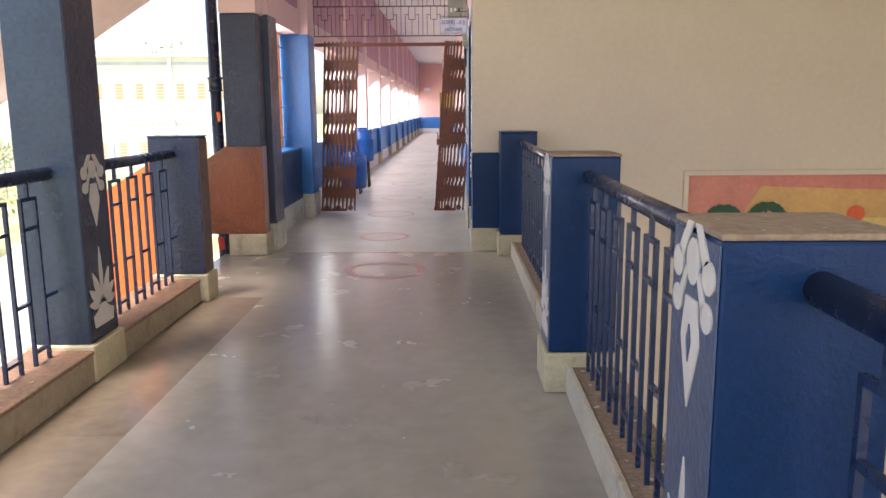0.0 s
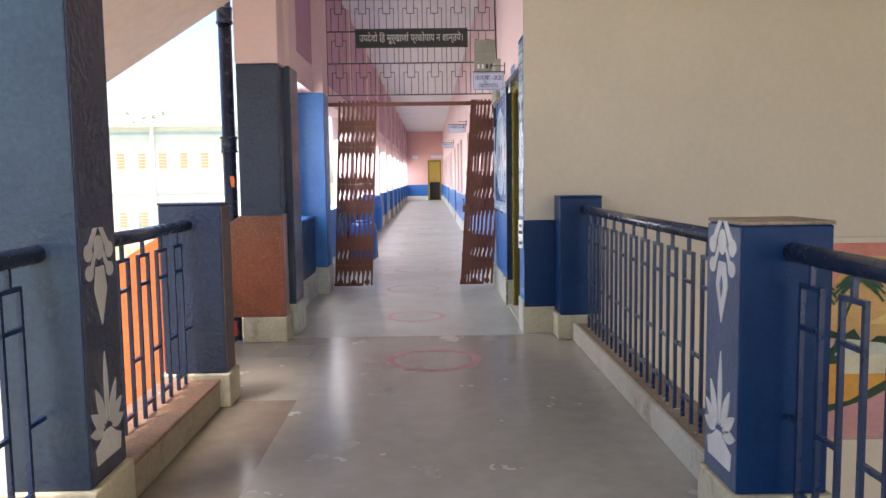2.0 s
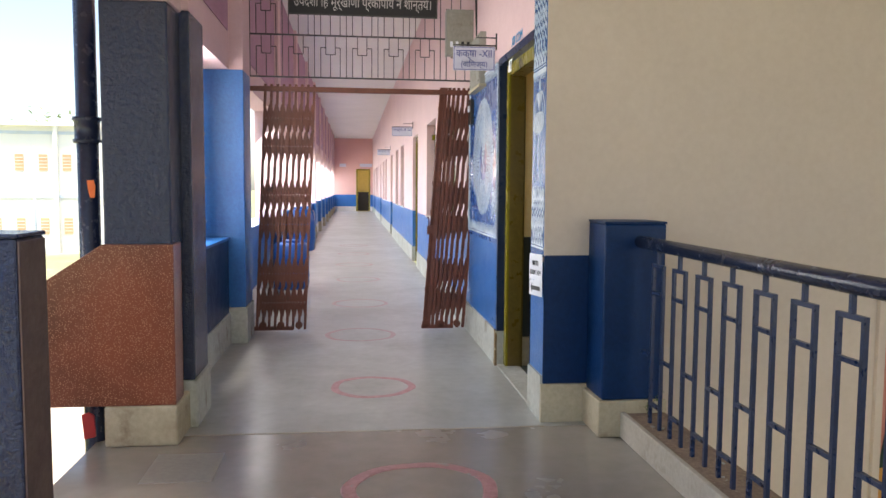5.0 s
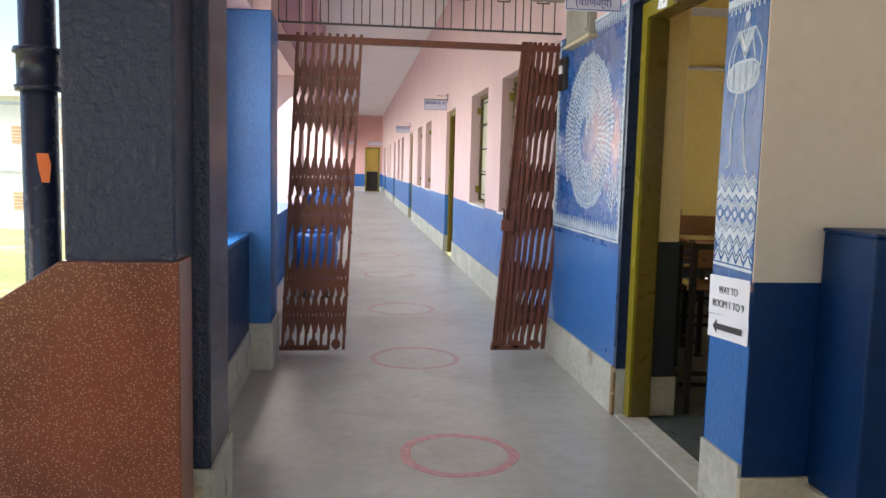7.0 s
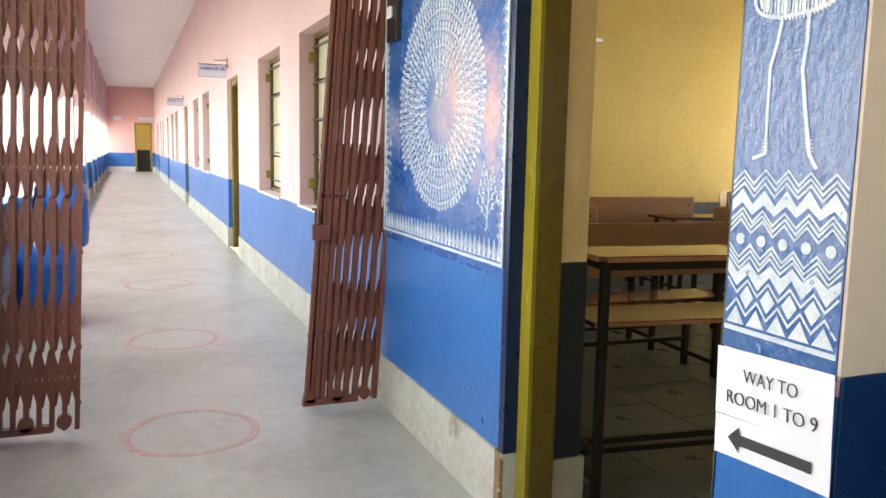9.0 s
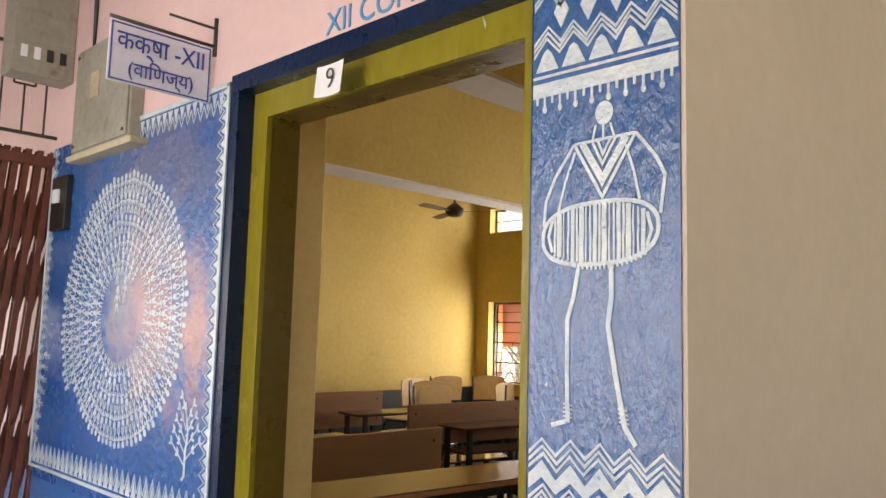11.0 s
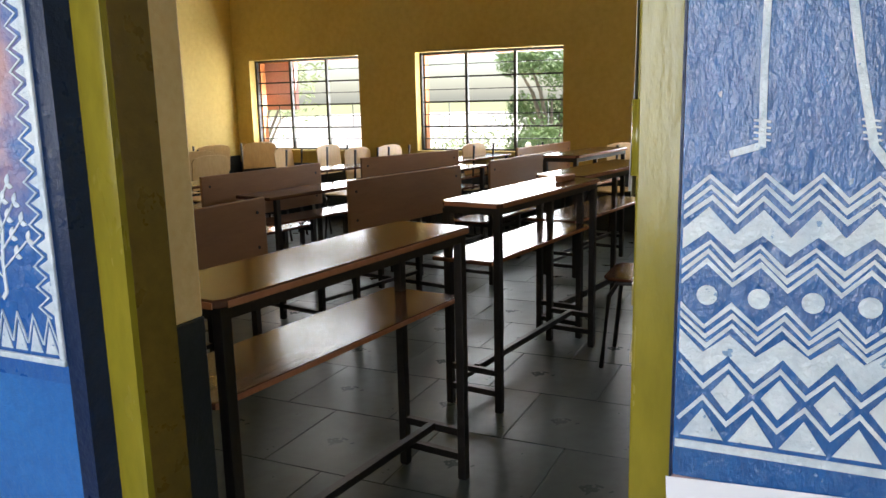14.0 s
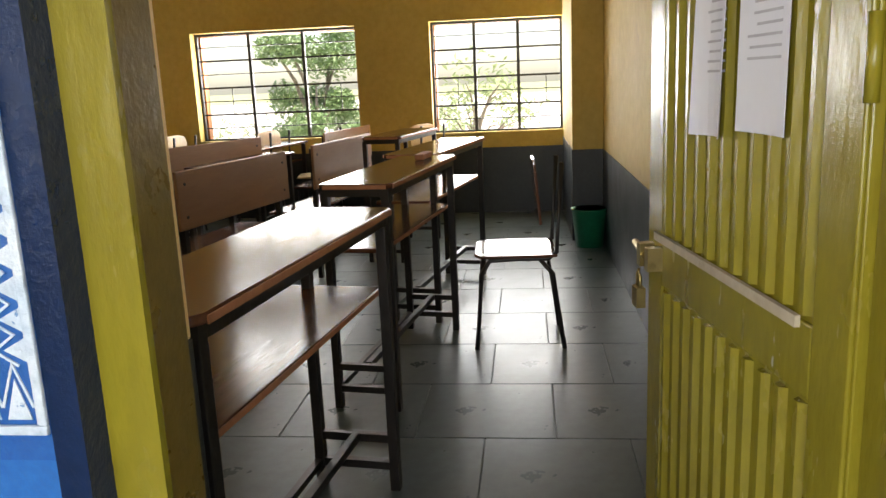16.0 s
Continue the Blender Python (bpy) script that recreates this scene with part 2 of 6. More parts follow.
# two ragged pinkish worn patches right of the middle
wear_sheen_patch(SPIRAL_BLUE, (0.0, -0.88, 1.43), (1.0, 0.24, 0.3), (0.5, 0.25, 0.21), 0.7)
wear_sheen_patch(SPIRAL_BLUE, (0.0, -1.17, 1.37), (1.0, 0.08, 0.26), (0.46, 0.22, 0.18), 0.75)
# greyish sheen of the upper right, put into the colour
wear_sheen_patch(SPIRAL_BLUE, (0.0, -0.9, 1.9), (1.0, 0.5, 0.2), (0.16, 0.16, 0.23), 0.6)
# small grey patch near the middle
wear_sheen_patch(SPIRAL_BLUE, (0.0, -0.68, 1.45), (1.0, 0.1, 0.16), (0.2, 0.22, 0.3), 0.7)
PAPER = surface("white_paper", (0.74, 0.75, 0.8), (0.7, 0.71, 0.77), rough=0.8, large=4, fine=20, amount=0.1, bump=0.05)
INK = surface("black_ink", (0.035, 0.035, 0.038), rough=0.6, bump=0)
BLUE_INK = surface("blue_lettering", (0.03, 0.06, 0.35), rough=0.5, bump=0)
SKY_INK = surface("sky_blue_lettering", (0.06, 0.3, 0.6), rough=0.5, bump=0)
SIGN = surface("white_sign_enamel", (0.66, 0.67, 0.8), (0.6, 0.62, 0.75), rough=0.4, bump=0.05)
BOARD_BLACK = surface("black_sign_enamel", (0.012, 0.012, 0.013), rough=0.45, bump=0.05)
GREY_BOX = surface("dusty_grey_enamel", (0.3, 0.29, 0.25), (0.24, 0.23, 0.19), rough=0.55, metal=0.0, large=4, stains=(0.16, 0.13, 0.1), bump=0.15)
RING = surface("faded_red_chalk_paint", (0.48, 0.25, 0.255), (0.4, 0.22, 0.22), rough=0.5, large=5, fine=30, amount=0.8, bump=0.05, chips=(0.33, 0.32, 0.3), chip_from=0.62, chip_scale=12)
RING_FAINT = surface("worn_off_red_chalk_paint", (0.47, 0.29, 0.29), (0.43, 0.34, 0.33), rough=0.5, large=5, fine=30, amount=0.8, bump=0.05, chips=(0.38, 0.38, 0.36), chip_from=0.62, chip_scale=9)
PLY = surface("brown_laminate_top", (0.12, 0.052, 0.031), (0.09, 0.04, 0.025), rough=0.13, large=2, fine=30, amount=0.4, stretch=(0.3, 3, 1), bump=0.03, stains=(0.17, 0.09, 0.06), stain_from=0.66, rough_var=0.05, gloss=0.35)
PLY_EDGE = surface("raw_ply_edge", (0.42, 0.18, 0.09), rough=0.6, bump=0.2)
BACK = surface("tan_laminate_board", (0.33, 0.17, 0.085), (0.27, 0.135, 0.068), rough=0.42, large=1.5, fine=24, amount=0.3, stretch=(0.4, 1, 2), bump=0.05, random=0.1)
CHAIR_PLY = surface("light_ply_chair", (0.62, 0.42, 0.19), (0.55, 0.36, 0.16), rough=0.35, large=3, stretch=(1, 1, 0.3), bump=0.05, random=0.15)
STEEL = surface("black_steel_tube", (0.014, 0.012, 0.011), (0.02, 0.016, 0.014), rough=0.4, large=5, bump=0.1, chips=(0.1, 0.06, 0.04), chip_from=0.76, chip_scale=20)
BRASS = surface("dull_brass", (0.42, 0.33, 0.14), rough=0.35, metal=0.9, bump=0.1)
TILE = surface("grey_green_stone_tile", (0.07, 0.088, 0.088), (0.054, 0.07, 0.07), rough=0.3, large=1.2, fine=18, amount=0.35, bump=0.03, bump_scale=20, rough_var=0.1, random=0.05, gloss=0.2)
GROUT = surface("dark_joint", (0.04, 0.048, 0.048), rough=0.6, bump=0.1)
FAN = surface("brown_fan_enamel", (0.07, 0.045, 0.03), rough=0.35, bump=0)
PROJ = surface("grey_projector_plastic", (0.45, 0.43, 0.38), rough=0.5, bump=0.05)
BLACKP = surface("black_plastic", (0.015, 0.015, 0.016), rough=0.35, bump=0)
GREEN_PLASTIC = surface("green_plastic", (0.01, 0.2, 0.1), rough=0.35, bump=0)
BARREL = surface("blue_plastic_drum", (0.012, 0.1, 0.4), rough=0.3, bump=0.05)
GRASS = surface("grass_ground", (0.22, 0.25, 0.1), (0.3, 0.29, 0.16), rough=0.9, large=0.15, fine=6, amount=0.7, bump=0.6, bump_scale=15, stains=(0.42, 0.37, 0.27), stain_from=0.56)
PATH_EARTH = surface("pale_earth_path", (0.5, 0.43, 0.33), (0.42, 0.36, 0.27), rough=0.9, large=0.4, bump=0.4)
GLARE_GROUND = surface("pale_glare_ground", (0.72, 0.69, 0.62), (0.64, 0.61, 0.54), rough=0.9, large=0.2, fine=4, amount=0.3, bump=0.2)
FAR_WHITE = surface("white_facade", (0.8, 0.79, 0.76), (0.74, 0.73, 0.7), rough=0.7, large=0.3, bump=0.05)
FAR_BLUE = surface("blue_facade_band", (0.55, 0.62, 0.72), rough=0.6, bump=0.05)
FAR_ORANGE = surface("orange_window", (0.7, 0.45, 0.26), rough=0.5, bump=0)
LEAF = surface("leaf_green", (0.1, 0.17, 0.05), (0.07, 0.13, 0.03), rough=0.5, large=0.8, bump=0)
LEAF_MID = surface("fresh_leaf_green", (0.2, 0.3, 0.12), (0.14, 0.23, 0.08), rough=0.5, large=0.8, bump=0)
LEAF_PALE = surface("pale_leaf_green", (0.34, 0.4, 0.2), (0.25, 0.32, 0.14), rough=0.55, large=0.8, bump=0)
BARK = surface("bark", (0.24, 0.2, 0.15), rough=0.9, bump=0.8, bump_scale=20)
FROST = surface("dusty_olive_window_pane", (0.5, 0.5, 0.36), (0.42, 0.42, 0.28), rough=0.35, large=3, bump=0.1)
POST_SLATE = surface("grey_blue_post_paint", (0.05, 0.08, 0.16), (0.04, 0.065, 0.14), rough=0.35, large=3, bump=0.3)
PATCH = surface("newer_cement", (0.3, 0.285, 0.255), (0.27, 0.25, 0.22), rough=0.35, bump=0.1)
CEMENT_WALK = surface("brown_grey_cement_floor", (0.335, 0.305, 0.266), (0.262, 0.23, 0.194), rough=0.25, large=0.6, fine=9, amount=0.3, bump=0.05, bump_scale=12, stains=(0.24, 0.215, 0.185), stain_from=0.61, chips=(0.46, 0.43, 0.39), chip_from=0.79, chip_scale=60, rough_var=0.09, gloss=0.65)
CEMENT_BORDER = surface("dark_brown_cement_border", (0.23, 0.185, 0.148), (0.185, 0.148, 0.116), rough=0.17, large=1.4, fine=12, amount=0.35, bump=0.05, bump_scale=12, chips=(0.4, 0.33, 0.27), chip_from=0.76, chip_scale=38, rough_var=0.07, gloss=0.6)
CEMENT_BORDER_PALE = surface("tan_cement_border", (0.255, 0.205, 0.162), (0.205, 0.163, 0.128), rough=0.2, large=1.2, fine=12, amount=0.3, bump=0.05, bump_scale=12, rough_var=0.07, gloss=0.55)
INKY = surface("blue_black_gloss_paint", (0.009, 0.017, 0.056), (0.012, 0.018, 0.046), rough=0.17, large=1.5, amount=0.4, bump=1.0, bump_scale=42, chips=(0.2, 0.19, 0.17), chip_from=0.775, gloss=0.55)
PLASTER = surface("worn_brown_plaster", (0.13, 0.085, 0.075), (0.09, 0.06, 0.06), rough=0.6, large=3, bump=0.3, chips=(0.3, 0.26, 0.22), chip_from=0.72)
TRIM_NAVY = surface("navy_door_band", (0.004, 0.017, 0.06), (0.003, 0.013, 0.046), rough=0.3, large=3, bump=0.3, chips=(0.24, 0.28, 0.33), chip_from=0.735, gloss=0.3)

# ---- building tools ----
def box(bm, x0, x1, y0, y1, z0, z1, mi=0, m=None):
    vs = [bm.verts.new(Vector(p) if m is None else m @ Vector(p)) for p in
          ((x0, y0, z0), (x1, y0, z0), (x1, y1, z0), (x0, y1, z0), (x0, y0, z1), (x1, y0, z1), (x1, y1, z1), (x0, y1, z1))]
    for f in ((0, 3, 2, 1), (4, 5, 6, 7), (0, 1, 5, 4), (1, 2, 6, 5), (2, 3, 7, 6), (3, 0, 4, 7)):
        bm.faces.new([vs[i] for i in f]).material_index = mi
    return vs


def prism(bm, outline, depth, m, mi=0):
    """A closed outline in local x, z, pushed depth along local y."""
    a = [bm.verts.new(m @ Vector((x, 0, z))) for x, z in outline]
    b = [bm.verts.new(m @ Vector((x, depth, z))) for x, z in outline]
    bm.faces.new(a).material_index = mi
    bm.faces.new(b[::-1]).material_index = mi
    n = len(a)
    for i in range(n):
        bm.faces.new((a[i], b[i], b[(i + 1) % n], a[(i + 1) % n])).material_index = mi


def tube(bm, points, radius, sides=10, mi=0, caps=True):
    """A round tube along a line of points."""
    pts = [Vector(p) for p in points]
    rings = []
    for i, p in enumerate(pts):
        d = ((pts[min(i + 1, len(pts) - 1)] - p).normalized() + (p - pts[max(i - 1, 0)]).normalized()).normalized()
        u = d.cross(Vector((0, 0, 1)) if abs(d.z) < 0.95 else Vector((1, 0, 0))).normalized()
        v = u.cross(d)
        r = radius[i] if isinstance(radius, (list, tuple)) else radius
        rings.append([bm.verts.new(p + (u * math.cos(a) + v * math.sin(a)) * r) for a in [2 * math.pi * k / sides for k in range(sides)]])
    for a, b in zip(rings, rings[1:]):
        for k in range(sides):
            f = bm.faces.new((a[k], a[(k + 1) % sides], b[(k + 1) % sides], b[k]))
            f.material_index, f.smooth = mi, True
    if caps:
        for r in (rings[0], rings[-1][::-1]):
            bm.faces.new(r).material_index = mi


def mesh_of(name, bm, mats, clean=True):
    if clean:
        bmesh.ops.recalc_face_normals(bm, faces=bm.faces)
    me = bpy.data.meshes.new(name)
    bm.to_mesh(me)
    bm.free()
    for m in (mats if isinstance(mats, (list, tuple)) else [mats]):
        me.materials.append(m)
    return me


def part(name, bm, mats, parent=None, label="", bevel=0.0):
    """Links a bmesh as one mesh object, under a thing or a part."""
    ob = new(name, mesh_of(name, bm, mats))
    if parent is not None:
        ob.parent = parent
    if label:
        ob["label"] = label
    if bevel:
        mod = ob.modifiers.new("bevel", "BEVEL")
        mod.width, mod.segments, mod.limit_method = bevel, 2, "ANGLE"
    return ob


def thing(name, m, label, category, group="", kind=""):
    ob = new(name)
    ob.matrix_world = m
    return tagged(ob, label, category, group, kind)


def fixed(name, bm, mats, label, category, bevel=0.0):
    """A piece of the setting."""
    return tagged(part(name, bm, mats, bevel=bevel), label, category, kind="structure")


def lettering(name, text, size, mat, parent, m, depth=0.001, align="CENTER", thin=0.0):
    """Letters as a mesh, standing in the local x, y plane of m."""
    cu = bpy.data.curves.new(name, "FONT")
    cu.body, cu.size, cu.extrude, cu.align_x, cu.align_y = text, size, depth, align, "CENTER"
    cu.offset = -thin
    tmp = new(name, cu)
    bpy.context.view_layer.update()
    me = bpy.data.meshes.new_from_object(tmp.evaluated_get(bpy.context.evaluated_depsgraph_get()))
    bpy.data.objects.remove(tmp)
    me.name = name
    me.materials.clear()
    me.materials.append(mat)
    ob = new(name, me)
    ob.parent = parent
    ob.matrix_basis = m
    return ob

# ---- the setting ----
CEIL, WALL_X, END = 3.6, 0.455, 42.0

bm = bmesh.new()
box(bm, -1.66, 0.47, 6.61, END, -0.16, 0.0, 0)
box(bm, -1.72, -1.66, 6.61, 6.68, -0.16, 0.0, 0)
box(bm, 0.47, 1.02, 6.61, 6.68, -0.16, 0.0, 0)
box(bm, -1.0, 1.02, -4.0, 6.61, -0.16, 0.0, 1)
box(bm, -1.72, -1.0, 4.95, 6.61, -0.16, 0.0, 1)
box(bm, -1.72, -1.0, 2.675, 4.95, -0.16, -0.0012, 2)
box(bm, -1.72, -1.0, 0.4, 2.675, -0.16, -0.0005, 3)
box(bm, -1.72, -1.0, -4.0, 0.4, -0.16, -0.0012, 2)
fixed("floor", bm, [CEMENT, CEMENT_WALK, CEMENT_BORDER, CEMENT_BORDER_PALE], "smooth grey cement floor, worn and faintly stained", "floor")

bm = bmesh.new()
box(bm, -1.72, 6.2, -4.0, 9.2, CEIL, CEIL + 0.15)
box(bm, -1.72, 0.66, 9.2, END, CEIL, CEIL + 0.15)
fixed("ceiling", bm, WHITEWASH, "pale whitewashed flat slab ceiling", "ceiling")


# the classroom side of the corridor, with its doors and windows
PERIOD = 7.6
DOORS = [6.98 + PERIOD * k for k in range(5)]
WINDOWS = []
for k in range(4):
    WINDOWS += [(10.2 + PERIOD * k, 11.3 + PERIOD * k), (12.05 + PERIOD * k, 13.15 + PERIOD * k)]
WINDOWS += [(38.6, 39.7)]
bm = bmesh.new()
T = 0.2
openings = sorted([(d, d + 0.985, 0.0, 2.016) for d in DOORS[1:]] + [(6.978, 7.965, 0.0, 2.016)] + [(a, b, 0.83, 2.03) for a, b in WINDOWS])
at = 6.692


def wall_run(bm, y0, y1):
    box(bm, WALL_X - 0.012, WALL_X + T, y0, y1, 0, 0.24, 2)
    box(bm, WALL_X, WALL_X + T, y0, y1, 0.24, 0.83, 1)
    box(bm, WALL_X, WALL_X + T, y0, y1, 0.83, 2.03, 0)


for y0, y1, z0, z1 in openings:
    wall_run(bm, at, y0)
    if z0 > 0:
        box(bm, WALL_X - 0.012, WALL_X + T, y0, y1, 0, 0.24, 2)
        box(bm, WALL_X, WALL_X + T, y0, y1, 0.24, 0.83, 1)
    else:
        box(bm, WALL_X, WALL_X + T, y0, y1, 2.016, 2.03, 0)
    at = y1
wall_run(bm, at, END)
box(bm, WALL_X, WALL_X + T, 6.692, END, 2.03, CEIL, 0)
fixed("wall_east", bm, [PINK, BLUE, GREY_PLINTH], "pink corridor wall with a blue dado and grey plinth", "wall")

# plain wall behind the doors and windows of the further rooms
bm = bmesh.new()
box(bm, 1.5, 1.6, 13.3, END, -0.1, CEIL)
box(bm, 0.66, 1.5, 13.3, END, -0.1, 0.0)
fixed("wall_further_rooms", bm, OCHRE, "ochre inner wall of the further rooms", "wall")

# the far end of the corridor
bm = bmesh.new()
box(bm, -1.8, -0.36, END, END + 0.2, 0.83, CEIL, 0)
box(bm, 0.34, 0.66, END, END + 0.2, 0.83, CEIL, 0)
box(bm, -0.36, 0.34, END, END + 0.2, 2.1, CEIL, 0)
for a, b in ((-1.8, -0.36), (0.34, 0.66)):
    box(bm, a, b, END - 0.004, END + 0.2, 0.24, 0.83, 1)
    box(bm, a, b, END - 0.012, END + 0.2, 0, 0.24, 2)
box(bm, -1.0, 1.2, END + 1.6, END + 1.7, -0.1, 2.6, 3)
box(bm, -1.0, 1.2, END + 0.2, END + 1.6, -0.1, 0.0, 3)
box(bm, -1.0, 1.2, END + 0.2, END + 1.6, 2.6, 2.7, 3)
fixed("wall_north", bm, [DEEP_PINK, BLUE, WHITEWASH, OCHRE], "salmon end wall with blue dado behind a doorway", "wall")

# the open side of the corridor: parapet, piers, beam
bm = bmesh.new()
box(bm, -1.66, -1.46, 7.1, 8.88, 0.24, 0.8, 0)
box(bm, -1.66, -1.448, 7.1, 8.88, 0, 0.24, 1)
box(bm, -1.70, -1.45, 7.1, 8.88, 0.8, 0.822, 2)
fixed("parapet_bay", bm, [NAVY, GREY_PLINTH, BLUE], "dark navy parapet with a blue sill beside the gate", "parapet", 0.004)
bm = bmesh.new()
box(bm, -1.66, -1.46, 9.3, END, 0.24, 0.8, 0)
box(bm, -1.66, -1.448, 9.3, END, 0, 0.24, 1)
box(bm, -1.68, -1.44, 9.3, END, 0.8, 0.83, 0)
fixed("parapet", bm, [BLUE, WHITEWASH], "long blue parapet with a whitewashed foot", "parapet")
bm = bmesh.new()
box(bm, -1.66, -1.44, 7.1, END, 2.08, CEIL, 0)
for k in range(11):
    a = 9.7 + k * 3.0
    box(bm, -1.436, -1.425, a, a + 2.6, 2.3, CEIL, 1)
box(bm, -1.436, -1.43, 7.3, 8.8, 2.35, CEIL, 1)
fixed("beam_west", bm, [PINK, MAUVE], "pink lintel beam with mauve panels", "beam")


def pier(y0, y1, x1=-1.335, x0=-1.66):
    bm = bmesh.new()
    box(bm, x0, x1 + 0.012, y0 - 0.012, y1 + 0.012, 0, 0.27, 2)
    box(bm, x0, x1, y0, y1, 0.27, 0.83, 1)
    box(bm, x0, x1, y0, y1, 0.83, CEIL, 0)
    return bm


for k in range(11):
    a = 12.2 + k * 3.0
    fixed("column_%d" % (k + 4), pier(a, a + 0.3, -1.38), [PINK, BLUE, PLINTH], "pale corridor column with blue foot", "column")
bm = bmesh.new()
box(bm, -1.66, -1.323, 8.868, 9.27, 0, 0.28, 1)
box(bm, -1.66, -1.335, 8.88, 9.27, 0.28, 2.08, 0)
box(bm, -1.66, -1.335, 8.88, 9.27, 2.08, CEIL, 2)
fixed("column_3", bm, [BLUE, GREY_PLINTH, PINK], "bright blue glossy column with a bare cement foot", "column", 0.006)
bm = bmesh.new()
box(bm, -1.60, -1.288, 6.74, 7.11, 0, 0.24, 1)
box(bm, -1.60, -1.30, 6.75, 7.1, 0.24, 2.05, 0)
box(bm, -1.60, -1.30, 6.75, 7.1, 2.05, CEIL, 2)
fixed("column_2", bm, [INKY, GREY_PLINTH, PINK], "narrow black-blue glossy pilaster with a cement foot", "column", 0.008)
bm = bmesh.new()
box(bm, -1.645, -1.345, 6.5, 6.75, 0.93, 2.035, 0)
box(bm, -1.65, -1.335, 6.495, 6.75, 2.035, CEIL, 1)
box(bm, -1.655, -1.325, 6.47, 6.75, 0, 0.19, 2)
column_pier = fixed("column_1", bm, [INKY, PINK, PLINTH], "stair-head pier, slate blue gloss below pale pink", "column", 0.01)

# wainscot of the pier running down beside the stairs
bm = bmesh.new()
outline = [(-1.335, 0.19), (-1.335, 0.94), (-1.65, 0.94), (-4.4, -0.88), (-4.4, -1.7), (-1.9, 0.19)]
prism(bm, outline, 0.17, pose(0, 6.48, 0))
fixed("stair_parapet_far", bm, BROWN, "red-brown terrazzo stair parapet sloping down", "parapet", 0.006)
bm = bmesh.new()
prism(bm, [(-1.70, -0.1), (-1.70, 0.91), (-2.3, 0.55), (-2.3, -0.5)], 0.1, pose(0, 4.93, 0), 0)
# lower run in white, overexposed daylight put into its colour
prism(bm, [(-2.3, -0.5), (-2.3, 0.55), (-4.4, -0.72), (-4.4, -1.9)], 0.1, pose(0, 4.93, 0), 1)
fixed("stair_parapet_near", bm, [ORANGE, FAR_WHITE], "orange painted stair parapet sloping down", "parapet", 0.005)
bm = bmesh.new()
for k in range(10):
    box(bm, -1.72 - 0.27 * (k + 1), -1.72 - 0.27 * k, 5.03, 6.48, -0.35 - 0.172 * k, -0.172 * (k + 1))
box(bm, -5.8, -4.42, 4.9, 8.0, -1.95, -1.72)
fixed("stairs", bm, CEMENT, "cement stair flight going down to a landing", "stairs", 0.004)
bm = bmesh.new()
prism(bm, [(-4.6, 0.63), (-1.3, 2.70), (-1.3, 2.95), (-4.6, 0.88)], 1.5, pose(0, 5.0, 0))
box(bm, -5.8, -4.6, 5.0, 8.0, 0.63, 0.8)
fixed("stair_soffit", bm, SOFFIT, "pale pink sloping underside of the upper flight", "stairs", 0.01)

# the walkway's edges
for name, x0, x1, y0, y1, top in (("kerb_1", -1.68, -1.385, -4.0, 3.3, 0.155), ("kerb_2", -1.68, -1.385, 3.6, 4.85, 0.155)):
    bm = bmesh.new()
    box(bm, x0, x1, y0, y1, 0, top - 0.02, 1)
    box(bm, x0 - 0.01, x1 + 0.006, y0, y1, top - 0.02, top, 0)
    fixed(name, bm, [KERB_RED, KERB_FACE], "low cement kerb with a dusty red-brown top", "kerb", 0.006)
for name, y0, y1 in (("kerb_3", -4.0, 1.05), ("kerb_4", 1.3, 3.15), ("kerb_5", 3.43, 6.42)):
    bm = bmesh.new()
    box(bm, 0.775, 0.80, y0, y1, 0, 0.127, 1)
    box(bm, 0.80, 1.0, y0, y1, -0.16, 0.118, 0)
    fixed(name, bm, [KERB, KERB_SIDE], "low cement kerb with whitewashed edge and dusty top", "kerb", 0.004)


def leaf(bm, m, w, h, mi, depth=0.003, n=10):
    """A painted drop: round below, pointed above."""
    pts = []
    for k in range(n + 1):
        u = k / n
        pts.append((w * math.sin(math.pi * u) ** 0.8 * (1 - 0.35 * u), h * u))
    prism(bm, pts + [(-x, z) for x, z in pts[-2:0:-1]], depth, m, mi)


